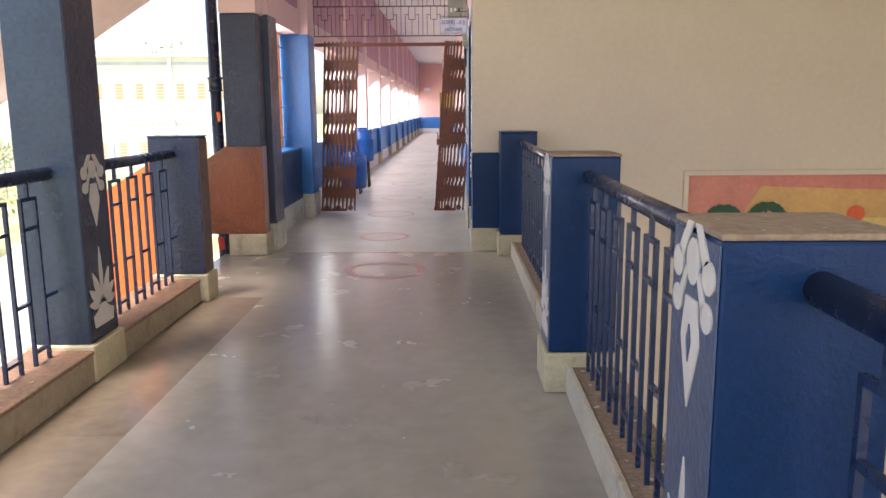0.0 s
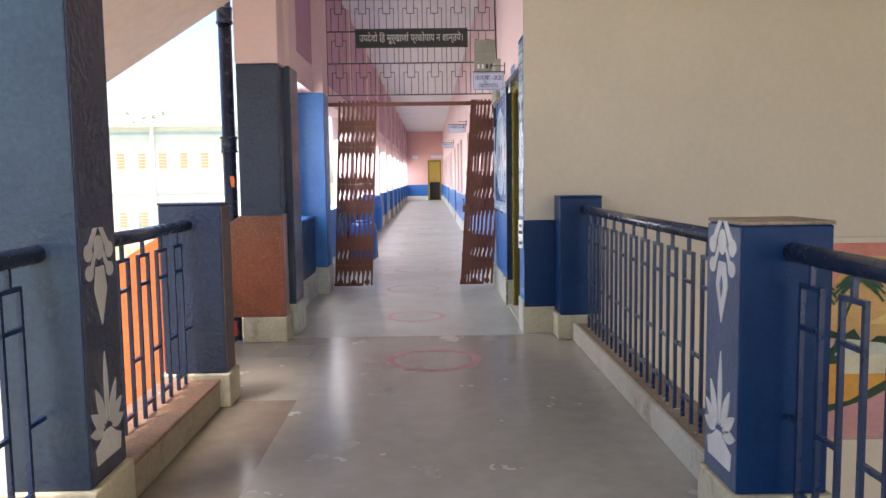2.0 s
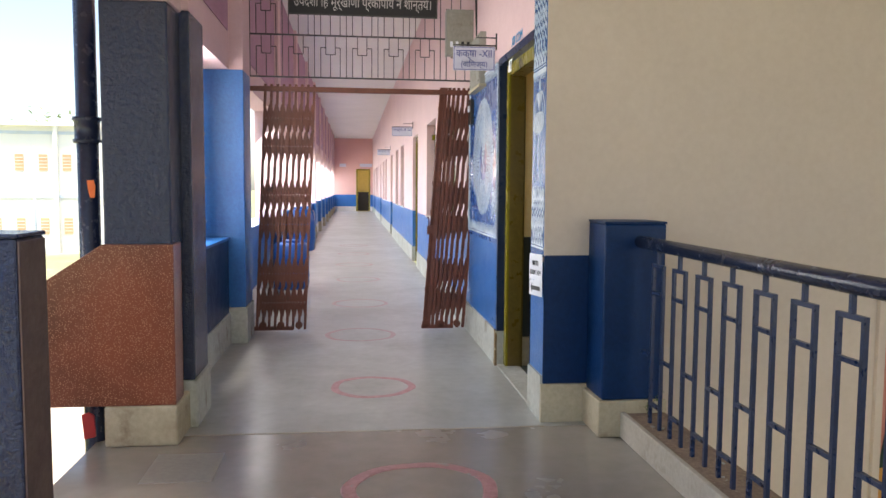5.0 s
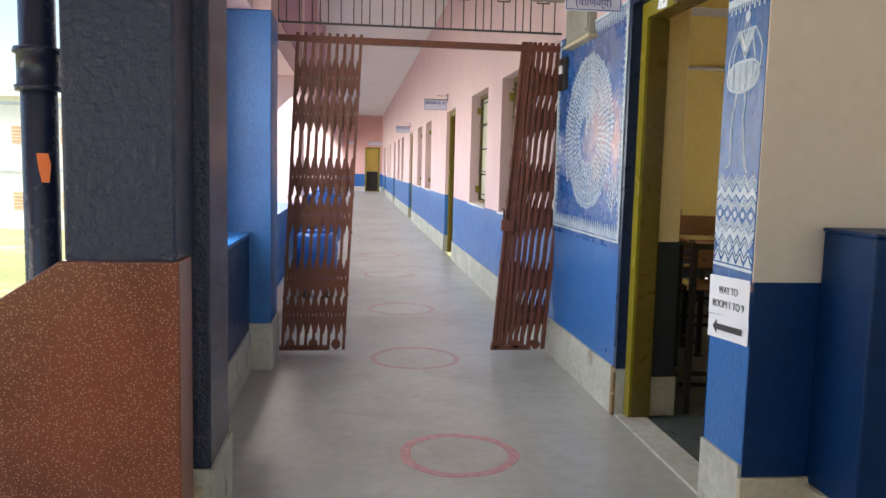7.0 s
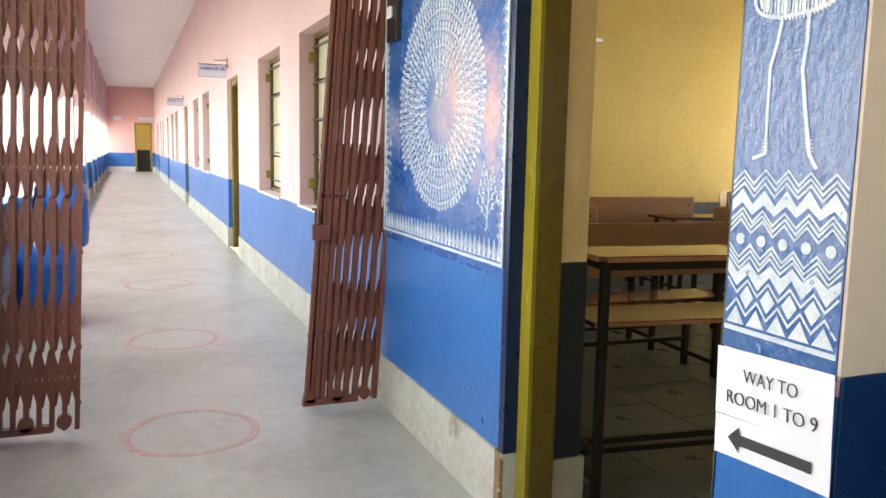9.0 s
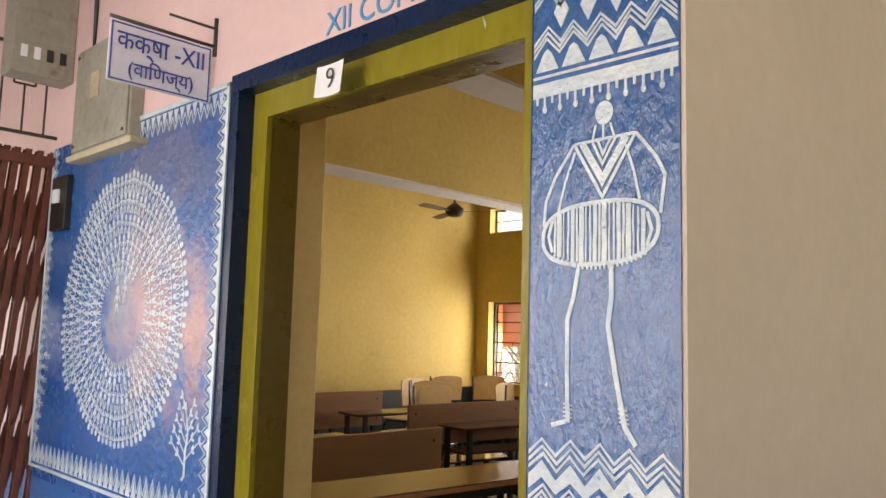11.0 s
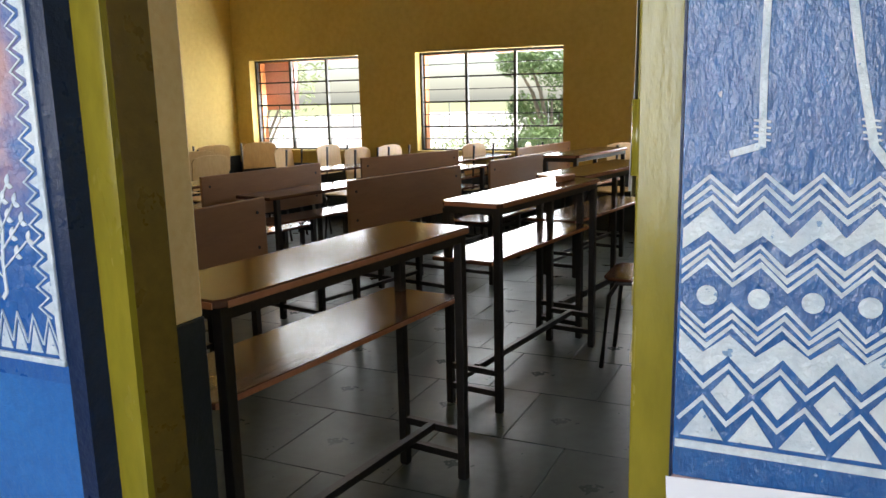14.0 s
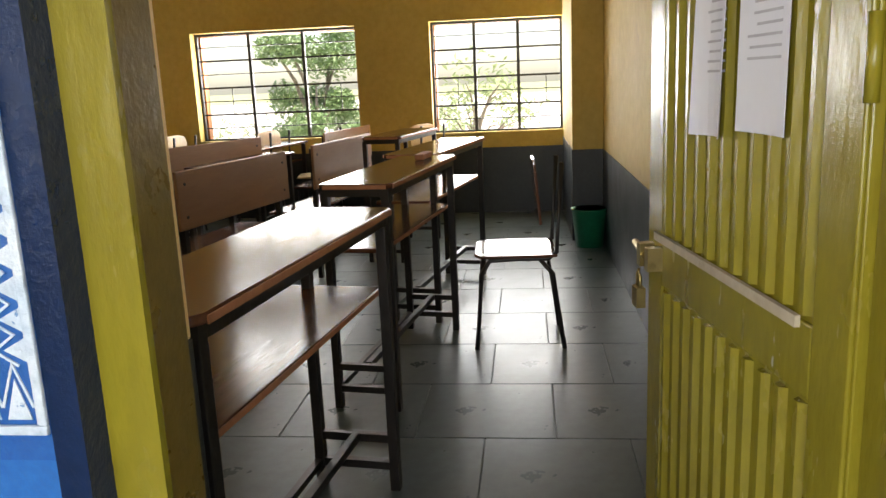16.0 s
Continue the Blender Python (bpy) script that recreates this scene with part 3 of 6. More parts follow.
def ornament(bm, m, mi=0):
    """The painted flower and drop, about 0.2 wide, standing in local x, z."""
    low = m @ pose(0, 0, 0.14) @ Matrix.Diagonal((1.2, 1, 1.25, 1)) @ pose(0, 0, -0.14)
    m = m @ pose(0, 0, 0.945) @ Matrix.Diagonal((1.2, 1, 0.65, 1)) @ pose(0, 0, -0.945)
    for a, h, w in ((-80, 0.085, 0.02), (-54, 0.1, 0.022), (-27, 0.125, 0.023), (0, 0.2, 0.017), (27, 0.125, 0.023), (54, 0.1, 0.022), (80, 0.085, 0.02)):
        t = radians(a)
        leaf(bm, low @ pose(0.03 * math.sin(t), 0, 0.215 + 0.025 * math.cos(t), 0, a, 0), w, h, mi)
    prism(bm, [(-0.08, 0.14), (0.08, 0.14), (0.088, 0.185), (0.05, 0.2), (0.018, 0.222), (-0.018, 0.222), (-0.05, 0.2), (-0.088, 0.185)], 0.003, low, mi)
    prism(bm, [(0, 0.43), (0.042, 0.62), (0.026, 0.74), (-0.026, 0.74), (-0.042, 0.62)], 0.003, m, mi)

    def oval(cx, cz, rx, rz):
        prism(bm, [(cx + rx * math.cos(a), cz + rz * math.sin(a)) for a in [2 * math.pi * k / 14 for k in range(14)]], 0.003, m, mi)
    oval(0, 0.84, 0.03, 0.065)
    for s in (-1, 1):
        oval(s * 0.07, 0.82, 0.026, 0.045)
        oval(s * 0.068, 0.715, 0.024, 0.04)
        prism(bm, [(s * 0.045, 0.84), (s * 0.07, 0.86), (s * 0.03, 0.945), (s * 0.005, 0.945)][::s], 0.003, m, mi)
        prism(bm, [(s * 0.045, 0.72), (s * 0.058, 0.75), (s * 0.032, 0.82), (s * 0.022, 0.80)][::s], 0.003, m, mi)


def square_post(name, x0, x1, y0, y1, top, side, face, label, orn=()):
    bm = bmesh.new()
    box(bm, x0, x1, y0, y1, 0.18, top - 0.012)
    ob = fixed(name, bm, side, label, "post", 0.008)
    bm = bmesh.new()
    box(bm, x0 - 0.02, x1 + 0.02, y0 - 0.02, y1 + 0.02, 0, 0.18)
    part("foot", bm, PLINTH, ob, "stained cream cement foot", 0.008)
    bm = bmesh.new()
    box(bm, x0 - 0.003, x1 + 0.003, y0 - 0.003, y1 + 0.003, top - 0.012, top)
    part("cap", bm, face, ob, "", 0.004)
    for m in orn:
        bm = bmesh.new()
        ornament(bm, m)
        mark = part("painted_ornament", bm, PALE_PAINT, ob, "grey-white painted flower and drop motif")
        bm = bmesh.new()
        prism(bm, [(0, 0.695), (0.013, 0.735), (0, 0.765), (-0.013, 0.735)], 0.002, m @ pose(0, -0.002, 0))
        part("painted_eye", bm, POST_SLATE, mark)
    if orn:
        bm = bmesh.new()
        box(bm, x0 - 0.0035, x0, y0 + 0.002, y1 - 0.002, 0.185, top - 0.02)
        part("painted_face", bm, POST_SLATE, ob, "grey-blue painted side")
    return ob


square_post("post_right_1", 0.70, 0.99, 1.05, 1.30, 1.045, NAVY, KERB, "square navy railing post with painted motif", [pose(0.6935, 1.175, 0.1, 0, 0, -90)])
square_post("post_right_2", 0.70, 0.99, 3.15, 3.43, 1.05, NAVY, KERB, "square navy railing post with painted motif", [pose(0.6935, 3.29, 0.1, 0, 0, -90)])
square_post("post_right_3", 0.685, 0.99, 6.42, 6.683, 1.052, NAVY, NAVY, "square navy railing post against the wall")
square_post("post_left_1", -1.675, -1.35, 4.85, 5.03, 1.085, INKY, INKY, "blue-black stair-head post ending the railing")
bm = bmesh.new()
box(bm, -1.352, -1.3465, 4.856, 5.024, 0.185, 1.065)
part("painted_face", bm, PLASTER, bpy.data.objects["post_left_1"], "worn brownish side")
bm = bmesh.new()
box(bm, -1.695, -1.375, 3.28, 3.62, 0, 0.175, 1)
box(bm, -1.675, -1.40, 3.3, 3.6, 0.175, CEIL, 0)
col = fixed("column_0", bm, [SLATE, PLINTH], "tall slate blue gloss column on a cream plinth", "column", 0.008)
# darker sheet over the slate: the east side's shade as colour
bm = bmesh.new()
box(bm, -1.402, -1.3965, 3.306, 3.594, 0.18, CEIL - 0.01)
part("painted_face", bm, INKY, col, "blue-black side with its shade put into the colour")
bm = bmesh.new()
ornament(bm, pose(-1.4, 3.45, 0.1, 0, 0, 90) @ pose(0, -0.0065, 0))
part("painted_ornament", bm, PALE_PAINT, col, "grey-white painted flower and drop motif")

# the stair hall beyond the railing
bm = bmesh.new()
box(bm, WALL_X + T, 6.2, 6.692, 6.85, -3.4, CEIL, 0)
box(bm, WALL_X - 0.001, WALL_X + T, 6.69, 6.7, 0.866, CEIL, 0)
box(bm, WALL_X + T + 0.01, 0.70, 6.686, 6.71, 0.2, 0.866, 1)
fixed("wall_hall", bm, [BEIGE, NAVY], "large plain beige wall of the stair hall", "wall")
bm = bmesh.new()
box(bm, WALL_X, 0.69, 6.684, 6.692, 0.2, 0.866, 0)
box(bm, WALL_X - 0.012, 0.69, 6.668, 6.692, 0.0, 0.2, 1)
fixed("dado_nib", bm, [NAVY, PLINTH], "navy dado above a cream plinth on the wall's end", "dado", 0.003)
bm = bmesh.new()
box(bm, 6.2, 6.4, -4.0, 6.85, -3.4, CEIL)
fixed("wall_hall_east", bm, BEIGE, "plain beige wall of the stair hall", "wall")
bm = bmesh.new()
box(bm, -1.7, 6.4, -4.2, -4.0, -3.4, 0.0)
box(bm, -1.7, 6.4, -4.2, -4.0, 3.1, CEIL)
fixed("wall_south", bm, BEIGE, "plain beige wall with a wide opening behind the walkway", "wall")
bm = bmesh.new()
box(bm, 1.02, 6.2, -4.0, 6.68, -3.4, -3.3)
fixed("floor_hall", bm, CEMENT, "grey cement floor of the stair hall below", "floor")
bm = bmesh.new()
box(bm, 2.30, 6.2, 6.60, 6.692, -1.72, -1.62)
fixed("ledge_hall", bm, WHITEWASH, "white ledge over the lower storey", "ledge", 0.005)

# the classroom shell
RX, RN, RS = 7.07, 13.0, 6.85
W3 = [(11.31, 12.78), (9.02, 10.62), (7.1, 8.32)]
bm = bmesh.new()
at = RS
for a, b in sorted(W3):
    box(bm, RX, RX + 0.25, at, a, 0.62, CEIL, 0)
    box(bm, RX, RX + 0.25, a, b, 0.62, 0.76, 0)
    box(bm, RX, RX + 0.25, a, b, 1.79, 2.69, 0)
    box(bm, RX, RX + 0.25, a, b, 3.0, CEIL, 0)
    at = b
box(bm, RX, RX + 0.25, at, RN + 0.2, 0.62, CEIL, 0)
box(bm, RX - 0.005, RX + 0.25, RS, RN + 0.2, 0, 0.62, 1)
fixed("wall_room_east", bm, [OCHRE, BLACK_DADO], "stained ochre classroom wall with black dado and windows", "wall")
bm = bmesh.new()
box(bm, 0.655, RX, RN, RN + 0.2, 0.7, CEIL, 0)
box(bm, 0.655, RX, RN - 0.005, RN + 0.2, 0, 0.7, 1)
fixed("wall_room_north", bm, [OCHRE, BLACK_DADO], "ochre classroom wall with a black dado", "wall")
bm = bmesh.new()
box(bm, 0.66, RX, RS, RS + 0.02, 0.7, CEIL, 0)
box(bm, 0.66, RX, RS, RS + 0.025, 0, 0.7, 1)
box(bm, 5.65, RX, RS + 0.02, 7.1, 0.7, CEIL, 0)
box(bm, 5.645, RX, RS + 0.02, 7.105, 0.0, 0.7, 1)
fixed("wall_room_south", bm, [OCHRE, BLACK_DADO], "ochre classroom wall and pier with black dado", "wall")
bm = bmesh.new()
box(bm, 0.655, 0.74, 7.965, 10.2, 0.88, CEIL, 0)
box(bm, 0.62, 0.745, 7.953, 7.962, 0.2, 0.88, 1)
box(bm, 0.62, 0.74, 7.953, 7.962, 0.88, 2.016, 0)
box(bm, 0.655, 0.745, 7.962, 10.2, 0.2, 0.88, 1)
box(bm, 0.62, 0.76, 7.945, 10.2, 0, 0.2, 2)
for a, b in ((11.3, 12.05),):
    box(bm, 0.655, 0.74, a, b, 0, CEIL, 0)
box(bm, 0.655, 0.74, 10.2, 13.0, 2.03, CEIL, 0)
box(bm, 0.655, 0.74, 10.2, 13.0, 0, 0.83, 1)
box(bm, 0.655, 0.74, 6.87, 6.978, 0, CEIL, 0)
box(bm, 0.655, 0.74, 6.978, 7.965, 2.016, CEIL, 0)
fixed("wall_room_west", bm, [CREAM, BLACK_DADO, PLINTH], "cream reveal and wall by the classroom door", "wall", 0.006)
bm = bmesh.new()
for y0 in (10.84, 8.55):
    box(bm, 0.74, RX, y0, y0 + 0.28, 2.64, CEIL, 0)
    box(bm, 0.74, RX, y0 + 0.005, y0 + 0.275, 2.62, 2.64, 1)
fixed("beams_room", bm, [OCHRE, WHITEWASH], "ochre ceiling beams with whitewashed undersides", "beam")
bm = bmesh.new()
box(bm, 0.655, RX + 0.25, 6.86, RN + 0.2, CEIL, CEIL + 0.15)
fixed("ceiling_room", bm, WHITEWASH, "whitewashed classroom ceiling with damp patches", "ceiling")

# outside
bm = bmesh.new()
bmesh.ops.create_grid(bm, x_segments=2, y_segments=2, size=900, matrix=pose(0, 0, -3.45))
fixed("ground", bm, GRASS, "dry grass and earth around the school", "ground")
bm = bmesh.new()
box(bm, -7.5, -3.0, -30, 60, -3.449, -3.43)
fixed("path_outside", bm, PATH_EARTH, "pale bare earth path below the walkway", "ground")
# added pale ground, so the view through the windows glares white
bm = bmesh.new()
box(bm, 8.5, 260, -60, 160, -3.449, -3.43)
fixed("yard_east", bm, GLARE_GROUND, "pale ground added beyond the classroom to wash out white", "ground")

# ---- things on the walkway and in the corridor ----
def railing(y0, y1, x, top, kerb, label, step=0.23):
    """A pipe handrail over wrought bars, linked in pairs."""
    root = thing("railing", pose(x, y0, 0), label, "railing", "walkway railings")
    bm = bmesh.new()
    tube(bm, [(0, -0.01, top - 0.03), (0, (y1 - y0) / 2, top - 0.034), (0, y1 - y0 + 0.01, top - 0.03)], 0.03, 14)
    part("handrail", bm, RAIL, root, "worn dark enamel pipe handrail")
    bm = bmesh.new()
    h, s = 0.0075, 0.115
    for y in (0, s):
        box(bm, -h, h, y - h, y + h, kerb - 0.01, top - 0.125)
    for z in (top - 0.125, top - 0.25, 0.215):
        box(bm, -h, h, -h, s + h, z - h, z + h)
    box(bm, -h, h, s / 2 - h, s / 2 + h, top - 0.118, top - 0.045)
    for z in (0.435,):
        box(bm, -h, h, s + h, 2 * s - h, z - h, z + h)
    me = mesh_of("baluster", bm, BAR)
    n = int((y1 - y0) / step)
    pad = ((y1 - y0) - n * step) / 2 + 0.05
    for k in range(n):
        ob = new("baluster", me)
        ob.parent = root
        ob.location = (0, pad + k * step, 0)
    return root


railing(-3.95, 3.3, -1.53, 1.0, 0.155, "dark blue iron railing with pipe handrail on kerb")
railing(3.6, 4.85, -1.53, 1.0, 0.155, "short dark blue iron railing between column and post")
railing(-3.95, 1.05, 0.86, 0.985, 0.118, "navy iron railing with glossy pipe handrail on kerb")
railing(1.3, 3.15, 0.86, 0.985, 0.118, "navy iron railing with glossy pipe handrail on kerb")
railing(3.43, 6.42, 0.86, 0.985, 0.118, "long navy iron railing between two square posts")

# drainpipe beside the stair-head pier
pipe = thing("drainpipe", pose(-1.735, 6.6, -3.4), "dark blue cast drainpipe beside the stair-head pier", "pipe")
bm = bmesh.new()
tube(bm, [(0, 0, 0), (0, 0, 6.9)], 0.048, 18)
part("pipe", bm, RAIL, pipe)
for z in (1.82, 4.87, 5.8):
    bm = bmesh.new()
    tube(bm, [(0, 0, z - 0.07), (0, 0, z - 0.055), (0, 0, z - 0.05), (0, 0, z + 0.03), (0, 0, z + 0.035), (0, 0, z + 0.05)], [0.06, 0.064, 0.056, 0.056, 0.066, 0.062], 18)
    part("collar", bm, RAIL, pipe)
bm = bmesh.new()
prism(bm, [(0, 0), (0.02, 0.0), (0.025, 0.05), (0.018, 0.08), (-0.012, 0.08), (-0.008, 0.04)], 0.004, pose(0.02, -0.052, 4.55))
part("tape", bm, ORANGE, pipe, "scrap of orange tape")


# ---- the collapsible gate ----
def gate_leaf(n, x0, x1, lean, label, half=0.0095, spread=1.0):
    root = thing("collapsible_gate", pose(x0, 9.29, 0.03), label, "gate", "gate leaves")
    step = (x1 - x0) / (n - 1)
    at = [(x1 - x0) * (k / (n - 1)) ** spread for k in range(n)]
    top = 1.985

    def shear(x, z):
        return x + lean * z / top
    for k in range(n):
        bm = bmesh.new()
        x = at[k]
        for dy in (-0.014, 0.014):
            m = Matrix(((1, 0, lean / top, x), (0, 1, 0, dy), (0, 0, 1, 0), (0, 0, 0, 1)))
            box(bm, -half, half, -0.004, 0.004, 0.0, top + 0.015, 0, m)
        part("picket", bm, GATE, root)
    for z, d in ((1.73, 0.11), (1.505, 0.11), (1.11, 0.12), (0.87, 0.12), (0.465, 0.12), (0.225, 0.12)):
        bm = bmesh.new()
        for k in range(n - 1):
            for a, b, y in ((1, -1, -0.003), (-1, 1, 0.003)):
                p, q = Vector((shear(at[k], z), y, z + a * d)), Vector((shear(at[k + 1], z), y, z + b * d))
                side = (q - p).normalized().cross(Vector((0, 1, 0))) * 0.011
                w = Vector((0, 0.002, 0))
                v = [bm.verts.new(c) for c in (p - side - w, p + side - w, q + side - w, q - side - w, p - side + w, p + side + w, q + side + w, q - side + w)]
                for f in ((0, 1, 2, 3), (7, 6, 5, 4), (0, 4, 5, 1), (2, 6, 7, 3), (1, 5, 6, 2), (0, 3, 7, 4)):
                    bm.faces.new([v[i] for i in f])
            for zz in (z - d, z + d):
                tube(bm, [(shear(at[k], zz), -0.02, zz), (shear(at[k], zz), 0.02, zz)], 0.007, 6)
        part("lattice_tier", bm, GATE, root)
    for k in (1, n // 2, n - 2):
        bm = bmesh.new()
        tube(bm, [(at[k], -0.02, 0.035), (at[k], 0.02, 0.035)], 0.03, 14)
        part("wheel", bm, GATE, root, "small iron roller")
    bm = bmesh.new()
    box(bm, -0.02, (n - 1) * step * 0.75, -0.02, 0.02, -0.005, 0.025)
    part("bottom_rail", bm, GATE, root)
    return root


gate_leaf(9, -1.305, -0.915, 0.09, "red-oxide iron lattice gate leaf drawn half open")
right_leaf = gate_leaf(10, 0.075, 0.405, 0.135, "red-oxide iron lattice gate leaf folded against the wall", 0.0112, 1.4)
bm = bmesh.new()
box(bm, 0.02, 0.10, -0.045, -0.02, 0.79, 0.86)
tube(bm, [(0.02, -0.03, 0.93), (0.035, -0.035, 0.93), (0.035, -0.035, 0.80)], 0.007, 8)
part("latch", bm, GATE, right_leaf, "dark iron latch plate with drop bolt")
bm = bmesh.new()
box(bm, -1.335, 0.455, 9.268, 9.312, 1.972, 2.012)
tagged(part("gate_track", bm, GATE, bevel=0.003), "red-oxide iron top track of the collapsible gate", "gate track")

# the grille over the gate
grille = thing("grille", pose(-1.335, 9.29, 2.09), "dark wrought-iron grille filling the wall above gate", "grille")
GW, GH, NU = 1.79, 0.335, 7
W = GW / NU
for r in range(5):
    bm = bmesh.new()
    box(bm, 0, GW, -0.006, 0.006, r * GH - 0.006, r * GH + 0.006)
    part("flat_bar", bm, IRON, grille)
t3 = 0.0032
bm = bmesh.new()
box(bm, -t3, t3, -t3, t3, 0, GH)
for s in (-1, 1):
    c = W / 2
    box(bm, c + s * 0.038 - t3, c + s * 0.038 + t3, -t3, t3, 0.185, GH)
    box(bm, c + s * 0.078 - t3, c + s * 0.078 + t3, -t3, t3, 0, 0.24)
    a, b = sorted((c + s * 0.038, c + s * 0.078))
    box(bm, a, b, -t3, t3, 0.24 - t3, 0.24 + t3)
box(bm, W / 2 - 0.038, W / 2 + 0.038, -t3, t3, 0.185 - t3, 0.185 + t3)
box(bm, W / 2 - t3, W / 2 + t3, -t3, t3, 0, 0.185)
me = mesh_of("grille_panel", bm, IRON)
for r in range(4):
    for k in range(NU):
        ob = new("grille_panel", me)
        ob.parent = grille
        ob.location = (k * W, 0, r * GH)
sign = thing("motto_board", pose(-0.43, 9.262, 2.683), "long black motto board with white lettering on grille", "sign")
bm = bmesh.new()
box(bm, -0.60, 0.60, 0, 0.018, -0.1, 0.1)
part("board", bm, BOARD_BLACK, sign, bevel=0.003)
bm = bmesh.new()
for a, b, c, d in ((-0.6, 0.6, -0.1, -0.09), (-0.6, 0.6, 0.09, 0.1), (-0.6, -0.59, -0.09, 0.09), (0.59, 0.6, -0.09, 0.09)):
    box(bm, a, b, -0.006, 0, c, d)
part("frame", bm, IRON, sign)
motto = lettering("lettering", "उपदेशो िह मूर्खाणां प्रकोपाय न शान्तये।", 0.1, PALE_PAINT, sign, pose(0, -0.002, 0, 90, 0, 0))
spread = max(0.1, motto.dimensions.x)
motto.matrix_basis = pose(0, -0.002, 0, 90, 0, 0) @ Matrix.Diagonal((1.1 / spread, 1.1, 1, 1))

# painted rings on the floor
for x, y in ((-0.247, 5.83), (-0.4, 7.475), (-0.458, 9.17), (-0.44, 10.91), (-0.455, 13.02), (-0.5, 15.02), (-0.5, 17.0), (-0.5, 19.0)):
    bm = bmesh.new()
    n = 48
    r0, r1 = (0.255, 0.315) if y < 6 else (0.21, 0.256) if y < 9 else (0.25, 0.29)
    wob = [1 + 0.02 * math.sin(3 * a + y) + 0.012 * math.sin(7 * a + 2 * y) for a in [2 * math.pi * k / n for k in range(n)]]
    rings = [[bm.verts.new((x + r * wob[k] * math.cos(2 * math.pi * k / n), y + r * wob[k] * math.sin(2 * math.pi * k / n), z)) for k in range(n)] for r, z in ((r0, 0.0005), (r0 + 0.004, 0.002), (r1 - 0.004, 0.002), (r1, 0.0005))]
    for a, b in zip(rings, rings[1:]):
        for k in range(n):
            bm.faces.new((a[k], a[(k + 1) % n], b[(k + 1) % n], b[k]))
    tagged(part("floor_ring", bm, RING if y < 9 else RING_FAINT), "faded red ring painted on the cement floor" if y < 9 else "nearly worn-off red ring on the cement floor", "floor marking", "painted rings")


# ---- doors and windows of the corridor ----
def door_frame(name, y0, label, w=0.985, h=2.016, near=0.07):
    root = tagged(new(name), label, "door", kind="structure")
    root.location = (WALL_X, y0, 0)
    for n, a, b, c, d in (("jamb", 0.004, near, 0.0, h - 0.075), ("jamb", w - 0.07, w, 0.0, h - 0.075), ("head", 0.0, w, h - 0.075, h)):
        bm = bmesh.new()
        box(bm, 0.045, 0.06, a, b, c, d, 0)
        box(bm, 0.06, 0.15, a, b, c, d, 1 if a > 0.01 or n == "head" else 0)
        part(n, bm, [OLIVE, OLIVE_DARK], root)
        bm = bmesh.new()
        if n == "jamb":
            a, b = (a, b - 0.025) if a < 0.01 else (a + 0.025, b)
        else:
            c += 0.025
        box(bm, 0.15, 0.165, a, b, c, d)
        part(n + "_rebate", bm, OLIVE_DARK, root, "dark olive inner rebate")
    return root


door_1 = door_frame("door_1", 6.978, "olive-yellow classroom door frame with an open leaf", 0.987, near=0.057)
for k, y in enumerate(DOORS[1:]):
    f = door_frame("door_%d" % (k + 2), y, "olive-yellow door frame with a shut door")
    bm = bmesh.new()
    box(bm, 0.155, 0.185, 0.07, 0.915, 0.01, 1.94)
    part("door_panel", bm, OLIVE, f)
far = tagged(new("door_end"), "olive door frame at the corridor's far end", "door", kind="structure")
far.location = (-0.36, END, 0)
for n, a, b, c, d in (("jamb", 0, 0.07, 0, 2.03), ("jamb", 0.63, 0.70, 0, 2.03), ("head", 0, 0.70, 2.03, 2.1)):
    bm = bmesh.new()
    box(bm, a, b, -0.01, 0.12, c, d)
    part(n, bm, OLIVE, far)
bm = bmesh.new()
box(bm, -0.27, 0.28, END + 0.9, END + 1.35, 0.0, 0.95)
box(bm, -0.25, 0.26, END + 0.88, END + 0.9, 0.05, 0.9)
tagged(part("cabinet", bm, STEEL, bevel=0.01), "dark wooden cabinet inside the far doorway", "cabinet")


def corridor_window(k, y0, y1):
    root = tagged(new("window_%d" % (k + 1)), "steel corridor window with dusty olive panes and grille", "window", kind="structure")
    root.location = (WALL_X + 0.125, y0, 0.83)
    w, h = y1 - y0, 1.2
    for a, b, c, d in ((0, 0.035, 0, h), (w - 0.035, w, 0, h), (0.035, w - 0.035, 0, 0.035), (0.035, w - 0.035, h - 0.035, h), (w / 2 - 0.02, w / 2 + 0.02, 0.035, h - 0.035)):
        bm = bmesh.new()
        box(bm, -0.02, 0.03, a, b, c, d)
        part("window_frame", bm, OLIVE_DARK, root)
    for j in range(2):
        for i in range(4):
            bm = bmesh.new()
            a, b = (0.04, w / 2 - 0.025) if j == 0 else (w / 2 + 0.025, w - 0.04)
            box(bm, 0.005, 0.011, a, b, 0.05 + i * 0.28, 0.05 + i * 0.28 + 0.265)
            part("pane", bm, FROST, root)
    for i in range(5):
        bm = bmesh.new()
        box(bm, -0.03, -0.018, 0.0, w, 0.1 + i * 0.25, 0.112 + i * 0.25)
        part("window_bar", bm, IRON, root)
    bm = bmesh.new()
    box(bm, -0.14, -0.02, -0.001, w + 0.001, -0.012, 0.004)
    part("window_sill", bm, WHITEWASH, root)
    for z in (0.12, h - 0.2):
        bm = bmesh.new()
        box(bm, -0.06, -0.02, w - 0.05, w - 0.001, z, z + 0.07)
        part("hinge", bm, OLIVE, root)


for k, (a, b) in enumerate(WINDOWS):
    corridor_window(k, a, b)


